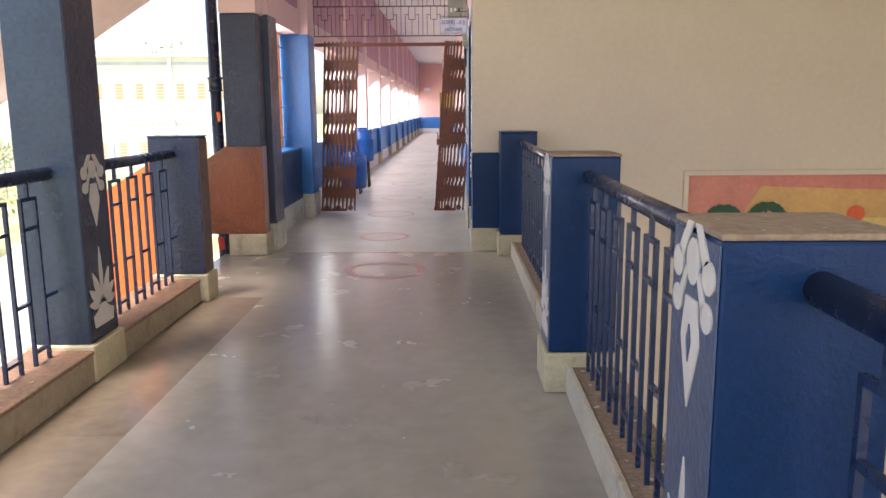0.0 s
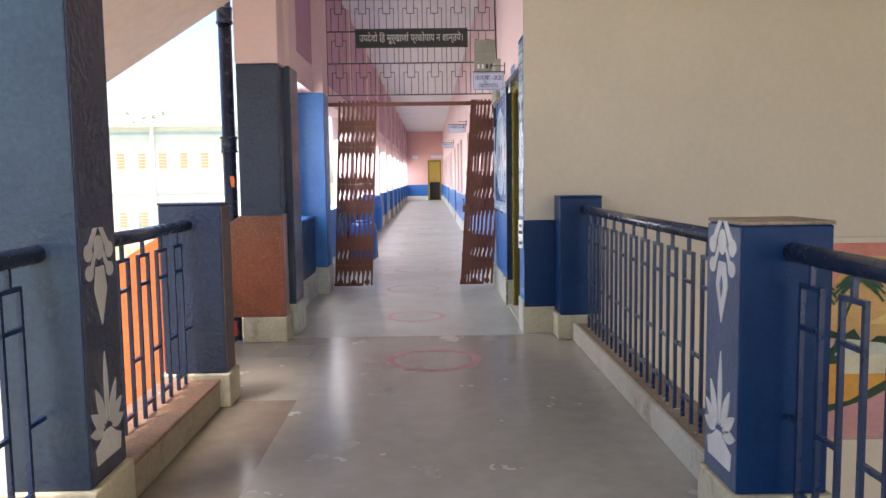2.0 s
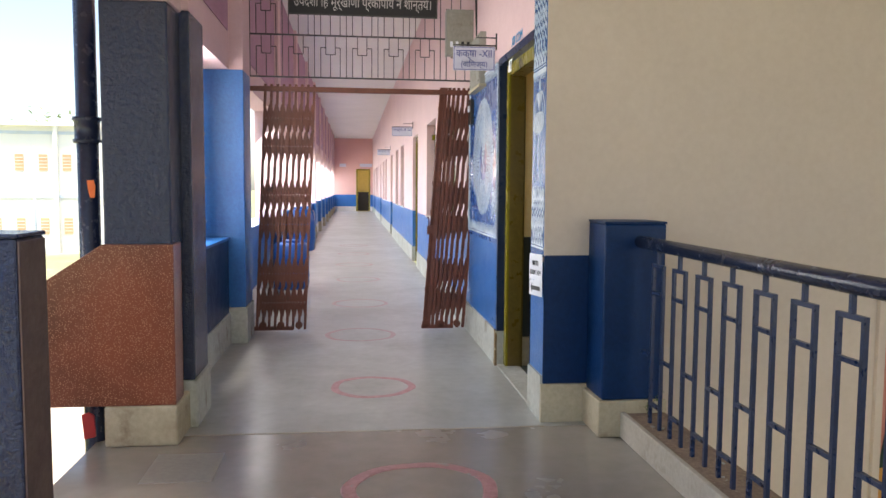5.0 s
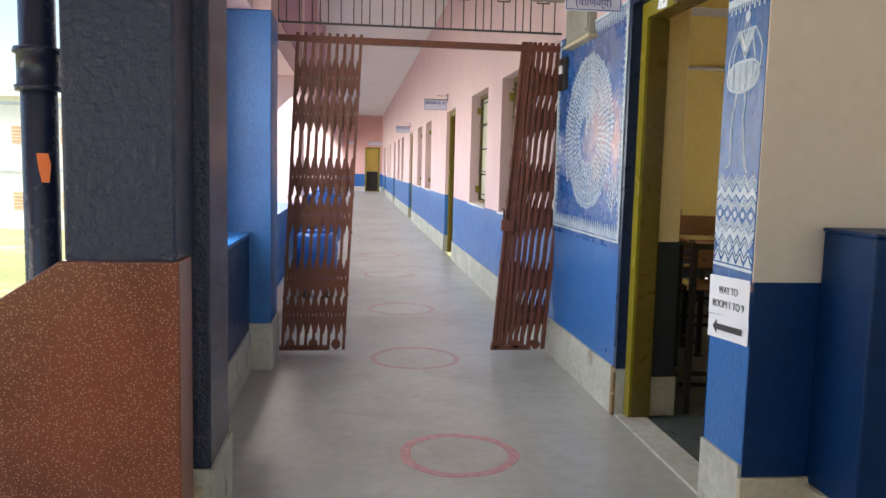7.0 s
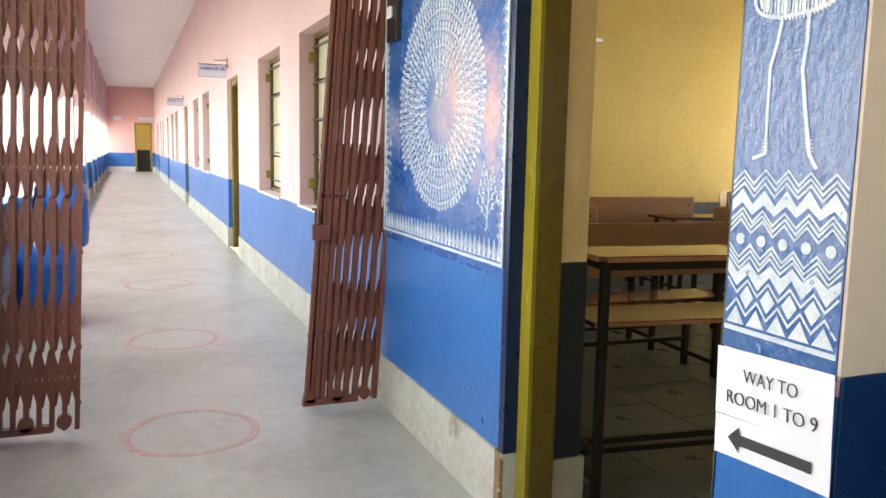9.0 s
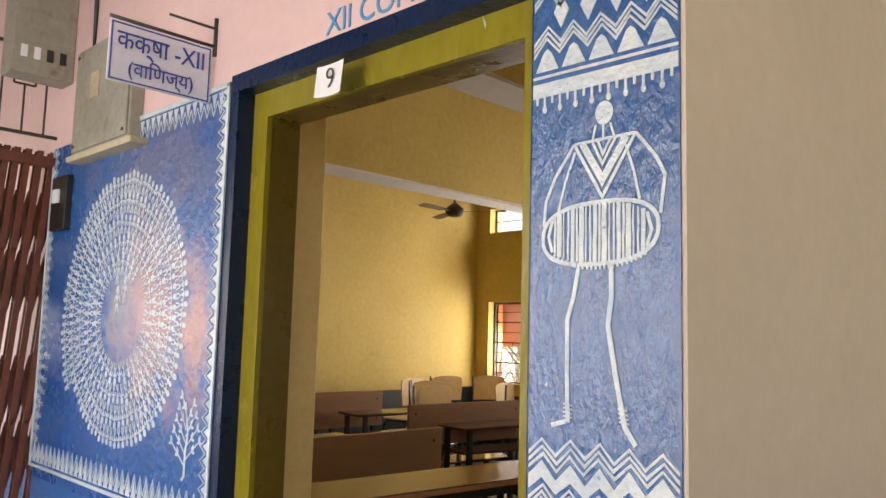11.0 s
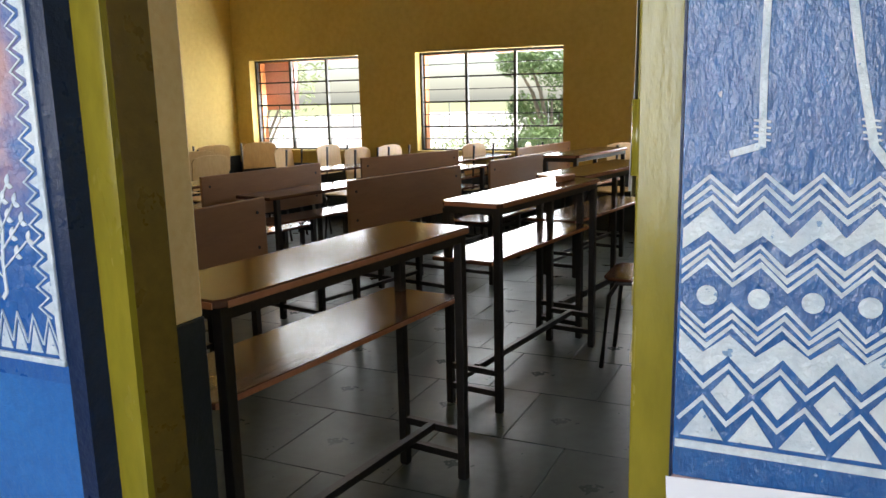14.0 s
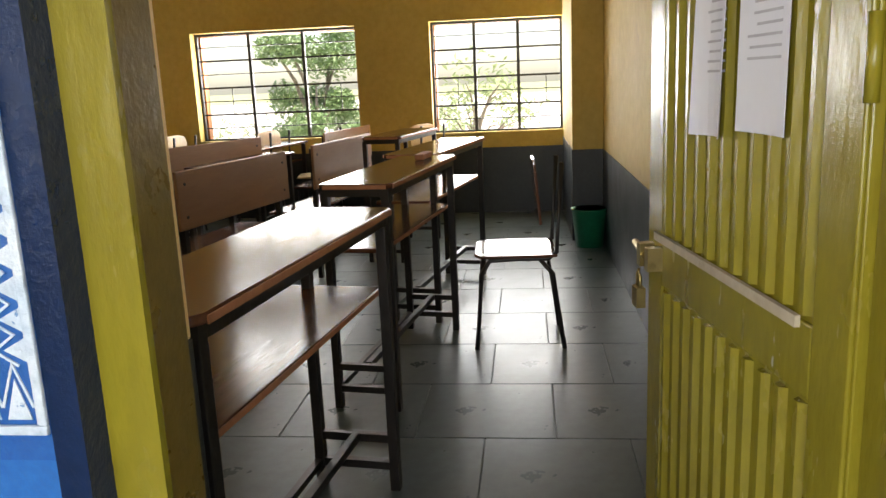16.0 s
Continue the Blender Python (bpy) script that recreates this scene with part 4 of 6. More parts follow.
def hanging_sign(y, x0, x1, z0, z1, line1, line2, label):
    root = thing("hanging_sign", pose((x0 + x1) / 2, y, (z0 + z1) / 2), label, "sign", "classroom signs")
    w, h = (x1 - x0) / 2, (z1 - z0) / 2
    bm = bmesh.new()
    box(bm, -w, w, 0, 0.006, -h, h)
    part("plate", bm, SIGN, root, bevel=0.001)
    bm = bmesh.new()
    e = 0.004
    for a, b, c, d in ((-w + e, w - e, h - 2 * e, h - e), (-w + e, w - e, -h + e, -h + 2 * e), (-w + e, -w + 2 * e, -h + 2 * e, h - 2 * e), (w - 2 * e, w - e, -h + 2 * e, h - 2 * e)):
        box(bm, a, b, -0.001, 0.0, c, d)
    part("border", bm, BLUE_INK, root)
    bm = bmesh.new()
    tube(bm, [(-w, 0.004, h + 0.008), (w + 0.012, 0.004, h + 0.008)], 0.005, 8)
    tube(bm, [(w + 0.01, 0.004, h - 0.02), (w + 0.01, 0.004, h + 0.09)], 0.006, 8)
    tube(bm, [(w * 0.1, 0.004, h + 0.06), (w + 0.01, 0.004, h + 0.06)], 0.004, 8)
    part("bracket", bm, IRON, root)
    for text, z, s, width in ((line1, 0.38 * h, h * 0.95, 1.7 * w), (line2, -0.5 * h, h * 0.72, 1.25 * w)):
        if text:
            ob = lettering("lettering", text, s, BLUE_INK, root, pose(0, -0.002, z, 90, 0, 0))
            k = width / max(0.02, ob.dimensions.x)
            ob.matrix_basis = pose(0, -0.002, z, 90, 0, 0) @ Matrix.Diagonal((k, min(1.5, max(k, 0.9)), 1, 1))
    return root


hanging_sign(8.1, 0.156, 0.441, 2.0, 2.16, "कक्षा -XII", "(वािणज्य)", "white hanging sign naming class XII in blue letters")
hanging_sign(15.3, 0.10, 0.42, 2.02, 2.16, "कक्षा-X अ", "", "white hanging sign naming class X in blue letters")
hanging_sign(22.8, 0.10, 0.42, 2.02, 2.16, "कक्षा-X ब", "", "small white hanging sign over a further door")
for x0 in (-1.0, 0.0, 0.3):
    bm = bmesh.new()
    box(bm, x0 - 0.18, x0 + 0.14, END - 0.02, END, 2.2, 2.36)
    tagged(part("wall_sign", bm, SIGN), "small pale sign near the far doorway", "sign", "far signs")

# blue water drums behind the gate
for x, y, h in ((-1.18, 12.55, 0.0), (-1.2, 11.55, 0.0)):
    drum = thing("water_drum", pose(x, y, h), "blue plastic water drum standing on an iron stool", "drum", "water drums")
    lift = 0.42 if y > 12 else 0.08
    bm = bmesh.new()
    prof = [(0.0, 0.17), (0.02, 0.19), (0.13, 0.2), (0.15, 0.205), (0.17, 0.2), (0.33, 0.2), (0.35, 0.205), (0.37, 0.2), (0.48, 0.19), (0.51, 0.16)]
    tube(bm, [(0, 0, lift + z) for z, r in prof], [r for z, r in prof], 24)
    part("body", bm, BARREL, drum)
    bm = bmesh.new()
    tube(bm, [(0, 0, lift + 0.5), (0, 0, lift + 0.535), (0, 0, lift + 0.54)], [0.1, 0.1, 0.08], 18)
    part("lid", bm, BARREL, drum)
    for a in (45, 135, 225, 315):
        bm = bmesh.new()
        tube(bm, [(0.15 * math.cos(radians(a)), 0.15 * math.sin(radians(a)), 0), (0.13 * math.cos(radians(a)), 0.13 * math.sin(radians(a)), lift + 0.005)], 0.012, 8)
        part("leg", bm, IRON, drum)

# grilled bay beside the gate, with an orange shutter outside
bay = tagged(new("window_bay"), "open bay with dark bars before an orange louvred shutter", "window", kind="structure")
bay.location = (-1.625, 7.1, 0.82)
for i in range(4):
    bm = bmesh.new()
    tube(bm, [(0, 0, 0.12 + i * 0.33), (0, 1.78, 0.12 + i * 0.33)], 0.008, 8)
    part("window_bar", bm, IRON, bay)
bm = bmesh.new()
for i in range(6, 14):
    box(bm, -0.05, -0.03, 0.9 + i * 0.062, 0.9 + i * 0.062 + 0.045, 0.0, 1.26)
part("shutter", bm, ORANGE_PALE, bay, "orange slatted shutter")

# ---- painted panels by the classroom door ----
LAYER = itertools.count()


def stroke(bm, pts, w, m, depth=0.0015, mi=0):
    """A painted line of even width through points in local x, z, mitred at its bends."""
    pts = [p for k, p in enumerate(pts) if k == 0 or math.hypot(p[0] - pts[k - 1][0], p[1] - pts[k - 1][1]) > 1e-6]
    if len(pts) < 2:
        return
    out = -0.00015 * (next(LAYER) % 9)
    dirs = [Vector((c - a, d - b)).normalized() for (a, b), (c, d) in zip(pts, pts[1:])]
    rows = []
    for k, (x, z) in enumerate(pts):
        d0, d1 = dirs[max(k - 1, 0)], dirs[min(k, len(dirs) - 1)]
        n = Vector((-(d0.y + d1.y), d0.x + d1.x))
        n = n.normalized() if n.length > 0.05 else Vector((-d1.y, d1.x))
        n = n * (w / 2 / max(0.45, n.dot(Vector((-d1.y, d1.x)))))
        rows.append([bm.verts.new(m @ Vector(q)) for q in ((x + n.x, out, z + n.y), (x - n.x, out, z - n.y), (x - n.x, depth, z - n.y), (x + n.x, depth, z + n.y))])
    for p, q in zip(rows, rows[1:]):
        for i in range(4):
            bm.faces.new((p[i], p[(i + 1) % 4], q[(i + 1) % 4], q[i])).material_index = mi
    for r in (rows[0], rows[-1]):
        bm.faces.new(r).material_index = mi


def blob(bm, cx, cz, rx, rz, m, n=10, depth=0.0015, a0=0.0):
    prism(bm, [(cx + rx * math.cos(a0 + 2 * math.pi * k / n), cz + rz * math.sin(a0 + 2 * math.pi * k / n)) for k in range(n)], depth, m)


def zigzag(bm, z, amp, w, m, x0, x1, period, peak=0.0):
    """A chevron line of upright thickness w; one of its crests stands at x = peak."""
    half = period / 2
    k0 = math.ceil((x0 - peak) / half + 0.15)
    k1 = math.floor((x1 - peak) / half - 0.15)
    knots = [x0] + [peak + half * k for k in range(k0, k1 + 1)] + [x1]
    rows = []
    for k, x in enumerate(knots):
        f = abs(((x - peak) / period) % 1.0 - 0.5) * 4 - 1
        c = z + f * amp / 2 + 0.0018 * math.sin(7.1 * k + 40 * z)
        x += 0.0016 * math.sin(5.3 * k + 130 * z) if 0 < k < len(knots) - 1 else 0
        h = w / 2 * (1 + 0.22 * math.sin(3.3 * k + 90 * z))
        rows.append([bm.verts.new(m @ Vector(q)) for q in ((x, 0, c - h), (x, 0, c + h), (x, 0.0015, c + h), (x, 0.0015, c - h))])
    for p, q in zip(rows, rows[1:]):
        for i in range(4):
            bm.faces.new((p[i], p[(i + 1) % 4], q[(i + 1) % 4], q[i]))
    for r in (rows[0], rows[-1]):
        bm.faces.new(r)


# the narrow pillar panel
PW = 0.279
pillar = thing("pillar_mural", pose(WALL_X, 6.977, 0), "blue wall painting of a white stick-figure drummer over zigzags", "mural")
bm = bmesh.new()
box(bm, -0.004, 0.0, -PW, 0.0, 0.856, 2.25)
part("ground", bm, MURAL_BLUE, pillar)
pm = Matrix(((0, 1, 0, -0.0055), (-1, 0, 0, 0), (0, 0, 1, 0), (0, 0, 0, 1)))
per = 0.0545


def painted(name, draw, label=""):
    bm = bmesh.new()
    draw(bm)
    part(name, bm, WHITE_PAINT, pillar, label)


for z, w in ((1.205, 0.006), (1.193, 0.006), (1.181, 0.006), (1.155, 0.025), (1.128, 0.006), (1.117, 0.006), (1.106, 0.006), (1.058, 0.006), (1.047, 0.006), (1.036, 0.006), (1.013, 0.027)):
    painted("zigzag_line", lambda bm: zigzag(bm, z, 0.026, w, pm, 0.003, PW - 0.003, per, 0.0315 if z > 1.09 else 0.0585))
for k in range(5):
    painted("painted_dot", lambda bm: blob(bm, 0.0315 + k * 0.0545, 1.081, 0.0115, 0.0115, pm, 14))
P2 = 0.054
for k in range(4):
    c = 0.0585 + k * P2
    painted("painted_diamond", lambda bm: prism(bm, [(c - 0.0185, 0.966), (c, 0.943), (c + 0.0185, 0.967), (c, 0.99)], 0.0015, pm))
for k in range(5):
    c = 0.0315 + k * P2
    painted("painted_triangle", lambda bm: prism(bm, [(max(0.003, c - 0.024), 0.909), (min(PW - 0.003, c + 0.024), 0.909), (c, 0.945)], 0.0015, pm))
ks = [0.0045 + 0.5 * P2 * k for k in range(11)]
painted("zigzag_line", lambda bm: stroke(bm, [(x, 0.959 if k % 2 else 0.929) for k, x in enumerate(ks)], 0.0045, pm))
painted("zigzag_line", lambda bm: stroke(bm, [(x, 0.972 if k % 2 else 1.0) for k, x in enumerate(ks)], 0.0045, pm))
painted("painted_stripe", lambda bm: prism(bm, [(0.002, 0.893), (PW - 0.002, 0.893), (PW - 0.002, 0.903), (0.002, 0.903)], 0.0015, pm))
# upper band
painted("painted_stripe", lambda bm: prism(bm, [(0.002, 1.797), (PW - 0.002, 1.797), (PW - 0.002, 1.822), (0.002, 1.822)], 0.0015, pm))
painted("painted_stripe", lambda bm: stroke(bm, [(0.002, 1.833), (PW - 0.002, 1.833)], 0.005, pm))
for k in range(17):
    c = 0.012 + k * 0.0159
    long = 0.02 if k % 2 else 0.013

    def drop(bm):
        stroke(bm, [(c, 1.797), (c, 1.797 - long)], 0.005, pm)
        if k % 2:
            blob(bm, c, 1.797 - long - 0.003, 0.005, 0.007, pm, 8)
    painted("fringe_drop", drop)
for k in range(5):
    c = 0.0315 + k * per
    painted("painted_triangle", lambda bm: prism(bm, [(c - 0.024, 1.843), (c + 0.024, 1.843), (c + 0.008, 1.876), (c, 1.882), (c - 0.008, 1.876)], 0.0015, pm))
    if c + 0.045 < PW:
        painted("painted_diamond", lambda bm: prism(bm, [(c + 0.013, 1.944), (c + 0.029, 1.913), (c + 0.045, 1.944), (c + 0.029, 1.975)], 0.0015, pm))
    painted("painted_dot", lambda bm: blob(bm, c, 1.996, 0.009, 0.009, pm, 12))
for z, w in [(q, 0.006) for q in (1.885, 1.895, 1.905, 1.972, 1.982, 2.02, 2.03, 2.041, 2.07, 2.081, 2.092, 2.16, 2.17, 2.2)] + [(2.118, 0.022)]:
    painted("zigzag_line", lambda bm: zigzag(bm, z, 0.03, w, pm, 0.003, PW - 0.003, per, 0.0315))
# the figure, in plain strokes
bm = bmesh.new()


def u(y):
    return 6.977 - y


blob(bm, u(6.83), 1.748, 0.017, 0.02, pm, 18)
stroke(bm, [(u(6.845), 1.73), (u(6.852), 1.704)], 0.0045, pm)
stroke(bm, [(u(6.818), 1.73), (u(6.81), 1.704)], 0.0045, pm)
stroke(bm, [(u(6.831), 1.73), (u(6.831), 1.704)], 0.0045, pm)
SH0, SH1, VT = (u(6.887), 1.703), (u(6.772), 1.706), (u(6.832), 1.61)
stroke(bm, [SH0, SH1], 0.005, pm)
stroke(bm, [SH0, VT, SH1], 0.006, pm)
stroke(bm, [(SH0[0] + 0.016, 1.702), (VT[0], 1.638), (SH1[0] - 0.016, 1.703)], 0.013, pm)
stroke(bm, [(SH0[0] + 0.036, 1.702), (VT[0], 1.664), (SH1[0] - 0.036, 1.703)], 0.005, pm)
stroke(bm, [(SH0[0] + 0.046, 1.702), (VT[0], 1.68), (SH1[0] - 0.046, 1.703)], 0.005, pm)
stroke(bm, [SH0, (u(6.925), 1.652), (u(6.944), 1.612), (u(6.948), 1.57)], 0.006, pm)
stroke(bm, [(u(6.885), 1.69), (u(6.905), 1.64), (u(6.918), 1.592)], 0.005, pm)
stroke(bm, [SH1, (u(6.738), 1.665), (u(6.722), 1.634), (u(6.73), 1.575)], 0.006, pm)
stroke(bm, [(u(6.79), 1.69), (u(6.775), 1.645), (u(6.765), 1.6)], 0.005, pm)
DC, DZ, DA, DB = u(6.841), 1.552, 0.108, 0.05


def squared(v, n=0.72):
    return math.copysign(abs(v) ** n, v)


ring = [(DC + DA * squared(math.cos(a)), DZ + DB * squared(math.sin(a), 0.85) + 0.004 * math.cos(a)) for a in [2 * math.pi * k / 40 for k in range(41)]]
stroke(bm, ring, 0.007, pm)
for k in range(20):
    x = -0.083 + k * 0.0087
    hh = DB * math.sqrt(max(0, 1 - (x / DA) ** 2))
    wv = 0.0006 * (k % 3 - 1)
    stroke(bm, [(DC + x, DZ - hh), (DC + x + wv, DZ - hh * 0.3), (DC + x - wv, DZ + hh * 0.3), (DC + x, DZ + hh)], (0.0042, 0.0095, 0.0028, 0.0036, 0.0075)[k % 5], pm)
for s in (-1, 1):
    stroke(bm, [(DC + s * 0.088, DZ - 0.027), (DC + s * 0.096, DZ), (DC + s * 0.088, DZ + 0.027)], 0.006, pm)
for k in range(22):
    x = -0.085 + k * 0.0081
    hh = DB * math.sqrt(max(0, 1 - (x / DA) ** 2))
    stroke(bm, [(DC + x, DZ - hh), (DC + x + 0.001, DZ - hh - 0.009)], 0.004, pm)
stroke(bm, [(u(6.877), 1.497), (u(6.886), 1.45), (u(6.898), 1.413), (u(6.898), 1.33), (u(6.896), 1.25), (u(6.928), 1.240)], 0.0075, pm)
stroke(bm, [(u(6.815), 1.5), (u(6.815), 1.45), (u(6.821), 1.404), (u(6.808), 1.33), (u(6.791), 1.25), (u(6.772), 1.224)], 0.0085, pm)
for fx, dx in ((6.8965, 0.0002), (6.7925, 0.0009)):
    for k in range(4):
        z = 1.256 + 0.0065 * k
        stroke(bm, [(u(fx + dx * k) - 0.0085, z + 0.001), (u(fx + dx * k) + 0.0085, z - 0.001)], 0.0022, pm)
part("stick_figure", bm, WHITE_PAINT, pillar, "white brush-drawn stick figure with a drum")

# the wide spiral panel
panel = thing("spiral_mural", pose(WALL_X, 9.28, 0), "blue wall painting with a white spiral of tiny figures", "mural")
PL = 9.28 - 8.0
bm = bmesh.new()
box(bm, -0.005, 0.0, -PL, 0.0, 0.828, 2.045)
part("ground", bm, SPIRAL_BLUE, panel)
qm = Matrix(((0, 1, 0, -0.0065), (-1, 0, 0, 0), (0, 0, 1, 0), (0, 0, 0, 1)))
bm = bmesh.new()
for a, b, c, d in ((0, PL, 0.862, 0.874), (PL - 0.012, PL, 0.874, 2.045), (0, 0.012, 0.874, 2.045), (0.6, PL, 2.03, 2.045)):
    box(bm, -0.012, -0.005, -b, -a, c, d)
part("border_line", bm, WHITE_PAINT, panel, "white painted border line", 0.002)
bm = bmesh.new()
n = 32
for k in range(n):
    c = 0.035 + k * (PL - 0.07) / (n - 1)
    prism(bm, [(c - 0.0155, 0.88), (c + 0.0155, 0.88), (c, 0.93)], 0.0015, qm)
    stroke(bm, [(c - 0.019, 0.895), (c, 0.948), (c + 0.019, 0.895)], 0.0035, qm)
for k in range(30):
    z = 0.95 + k * 0.0365
    for e, s in ((PL - 0.014, -1), (0.014, 1)):
        prism(bm, [(e, z), (e, z + 0.03), (e + s * 0.028, z + 0.015)], 0.0015, qm)
        stroke(bm, [(e + s * 0.012, z - 0.004), (e + s * 0.04, z + 0.014), (e + s * 0.012, z + 0.034)], 0.003, qm)
for k in range(17):
    c = 0.64 + k * 0.037
    prism(bm, [(c - 0.014, 2.026), (c + 0.014, 2.026), (c, 1.985)], 0.0015, qm)
    stroke(bm, [(c - 0.0185, 2.005), (c, 1.965), (c + 0.0185, 2.005)], 0.003, qm)
part("border_teeth", bm, WHITE_PAINT, panel, "white painted triangle border")
bm = bmesh.new()
rnd = random.Random(5)
SCX, SCZ = 9.28 - 8.605, 1.42


def mini(bm, x, z, ang, s):
    """A tiny painted mark: a dot over an hourglass and two strokes."""
    ca, sa = math.cos(ang), math.sin(ang)

    def put(px, pz):
        return (x + s * (px * sa + pz * ca), z + s * (pz * sa - px * ca))
    prism(bm, [put(0.0085 * math.cos(2 * math.pi * k / 8), 0.056 + 0.012 * math.sin(2 * math.pi * k / 8)) for k in range(8)], 0.0015, qm)
    prism(bm, [put(-0.0095, 0.043), put(0.0095, 0.043), put(0.001, 0.028), put(0.0075, 0.016), put(-0.0075, 0.016), put(-0.001, 0.028)], 0.0015, qm)
    stroke(bm, [put(-0.005, 0.018), put(-0.006, 0.0)], 0.004 * s, qm)
    stroke(bm, [put(0.005, 0.018), put(0.006, 0.0)], 0.004 * s, qm)
    stroke(bm, [put(-0.0095, 0.043), put(-0.015, 0.028)], 0.0026 * s, qm)
    stroke(bm, [put(0.0095, 0.043), put(0.015, 0.028)], 0.0026 * s, qm)


a = 0.9
while a < 2 * math.pi * 4.6:
    r = 0.105 + 0.066 * a / (2 * math.pi)
    x, z = SCX + r * math.cos(a), SCZ + r * math.sin(a)
    if 0.03 < x < PL - 0.05 and z < 1.9:
        mini(bm, x, z, a, 1.0 + 0.12 * rnd.uniform(-1, 1))
    a += 0.0255 / r
for k in range(8):
    mini(bm, 0.115 - 0.008 * k, 1.26 - 0.043 * k, math.pi * 0.95, 0.9)
for x, z in ((SCX - 0.02, SCZ), (SCX + 0.03, SCZ + 0.03), (SCX - 0.03, SCZ + 0.09)):
    mini(bm, x, z, math.pi / 2, 1.3)
part("spiral_motif", bm, WHITE_PAINT, panel, "white spiral of tiny hourglass figures")
bm = bmesh.new()
tx = 9.28 - 8.134
stroke(bm, [(tx - 0.012, 0.972), (tx, 0.985), (tx, 1.04), (tx + 0.01, 1.1), (tx - 0.01, 1.18)], 0.008, qm)
for k in range(9):
    z = 1.02 + 0.016 * k
    s = 1 if k % 2 else -1
    ex, ez = tx + s * (0.075 - 0.006 * k), z + 0.045
    stroke(bm, [(tx, z - 0.01), (ex, ez)], 0.0035, qm)
    for f in (0.5, 1.0):
        px, pz = tx + (ex - tx) * f, z - 0.01 + (ez - z + 0.01) * f
        leaf(bm, qm @ pose(px, 0, pz, 0, s * 25, 0), 0.0065, 0.022, 0, 0.0015, 5)
        leaf(bm, qm @ pose(px, 0, pz, 0, s * 100, 0), 0.006, 0.018, 0, 0.0015, 5)
part("painted_tree", bm, WHITE_PAINT, panel, "white painted little tree")

# navy band round the door
bm = bmesh.new()
box(bm, WALL_X - 0.005, WALL_X, 7.965, 8.0, 0.24, 2.06)
box(bm, WALL_X - 0.005, WALL_X, 6.98, 7.965, 2.016, 2.06)
box(bm, WALL_X - 0.005, 0.5, 7.961, 7.965, 0.24, 2.012)
box(bm, WALL_X - 0.005, 0.5, 6.983, 7.961, 2.012, 2.016)
box(bm, WALL_X - 0.003, 0.5, 6.978, 6.981, 0.24, 2.012)
fixed("trim_door", bm, TRIM_NAVY, "narrow navy painted band round the door frame", "trim")
bm = bmesh.new()
prism(bm, [(0, 0), (0.04, 0), (0.04, 0.225), (0.028, 0.245), (0.012, 0.238), (0.0, 0.25)], 0.016, Matrix(((0, 1, 0, WALL_X - 0.016), (-1, 0, 0, 8.004), (0, 0, 1, 0), (0, 0, 0, 1))))
fixed("trim_foot", bm, PLINTH_BARE, "bare crumbling brown plaster foot beside the door frame", "trim", 0.003)
root = thing("wall_lettering", pose(WALL_X, 7.44, 2.095), "sky-blue hand-painted class name above the door", "lettering")
ob = lettering("lettering", "XII COM", 0.08, SKY_INK, root, Matrix(((0, 0, -1, -0.002), (-1, 0, 0, 0), (0, 1, 0, 0), (0, 0, 0, 1))))


def sheet(name, y0, y1, z0, z1, label, tilt=0.0, curl=0.004):
    """A sheet of paper on the corridor wall, slightly lifted at its corners."""
    root = thing(name, pose(WALL_X - 0.004, (y0 + y1) / 2, (z0 + z1) / 2, tilt, 0, 0), label, "paper")
    bm = bmesh.new()
    w, h, n = (y1 - y0) / 2, (z1 - z0) / 2, 8
    grid = [[bm.verts.new((-0.003 - curl * (abs(2 * i / n - 1) ** 3) * (1 - 0.6 * j / n), w - 2 * w * i / n, -h + 2 * h * j / n)) for j in range(n + 1)] for i in range(n + 1)]
    for i in range(n):
        for j in range(n):
            bm.faces.new((grid[i][j], grid[i + 1][j], grid[i + 1][j + 1], grid[i][j + 1]))
    ob = part("sheet", bm, PAPER, root)
    sol = ob.modifiers.new("thick", "SOLIDIFY")
    sol.thickness = 0.0006
    return root


face = Matrix(((0, 0, -1, -0.008), (-1, 0, 0, 0), (0, 1, 0, 0), (0, 0, 0, 1)))
way = sheet("direction_notice", 6.69, 6.98, 0.722, 0.862, "white printed notice showing the way to rooms", -3)
for text, z, wide in (("WAY TO", 0.02, 0.135), ("ROOM 1 TO 9", -0.03, 0.225)):
    ob = lettering("lettering", text, 0.046, INK, way, face @ pose(0, z, 0), thin=0.0009)
    ob.matrix_basis = face @ pose(0, z, 0) @ Matrix.Diagonal((wide / ob.dimensions.x, 0.84, 1, 1))
arrow = sheet("arrow_notice", 6.685, 6.975, 0.64, 0.722, "white paper strip with a black arrow", -4)
bm = bmesh.new()
prism(bm, [(-0.105, 0), (-0.075, 0.026), (-0.075, 0.011), (0.105, 0.011), (0.105, -0.011), (-0.075, -0.011), (-0.075, -0.026)], 0.001, Matrix(((0, 1, 0, -0.009), (-1, 0, 0, 0), (0, 0, 1, 0), (0, 0, 0, 1))))
part("arrow", bm, INK, arrow)
nine = sheet("room_number", 7.503, 7.6, 1.918, 1.992, "small white paper numbered 9 on the door head", 0, 0.012)
nine.location.x = WALL_X - 0.008
lettering("lettering", "9", 0.07, INK, nine, face, thin=0.0014)

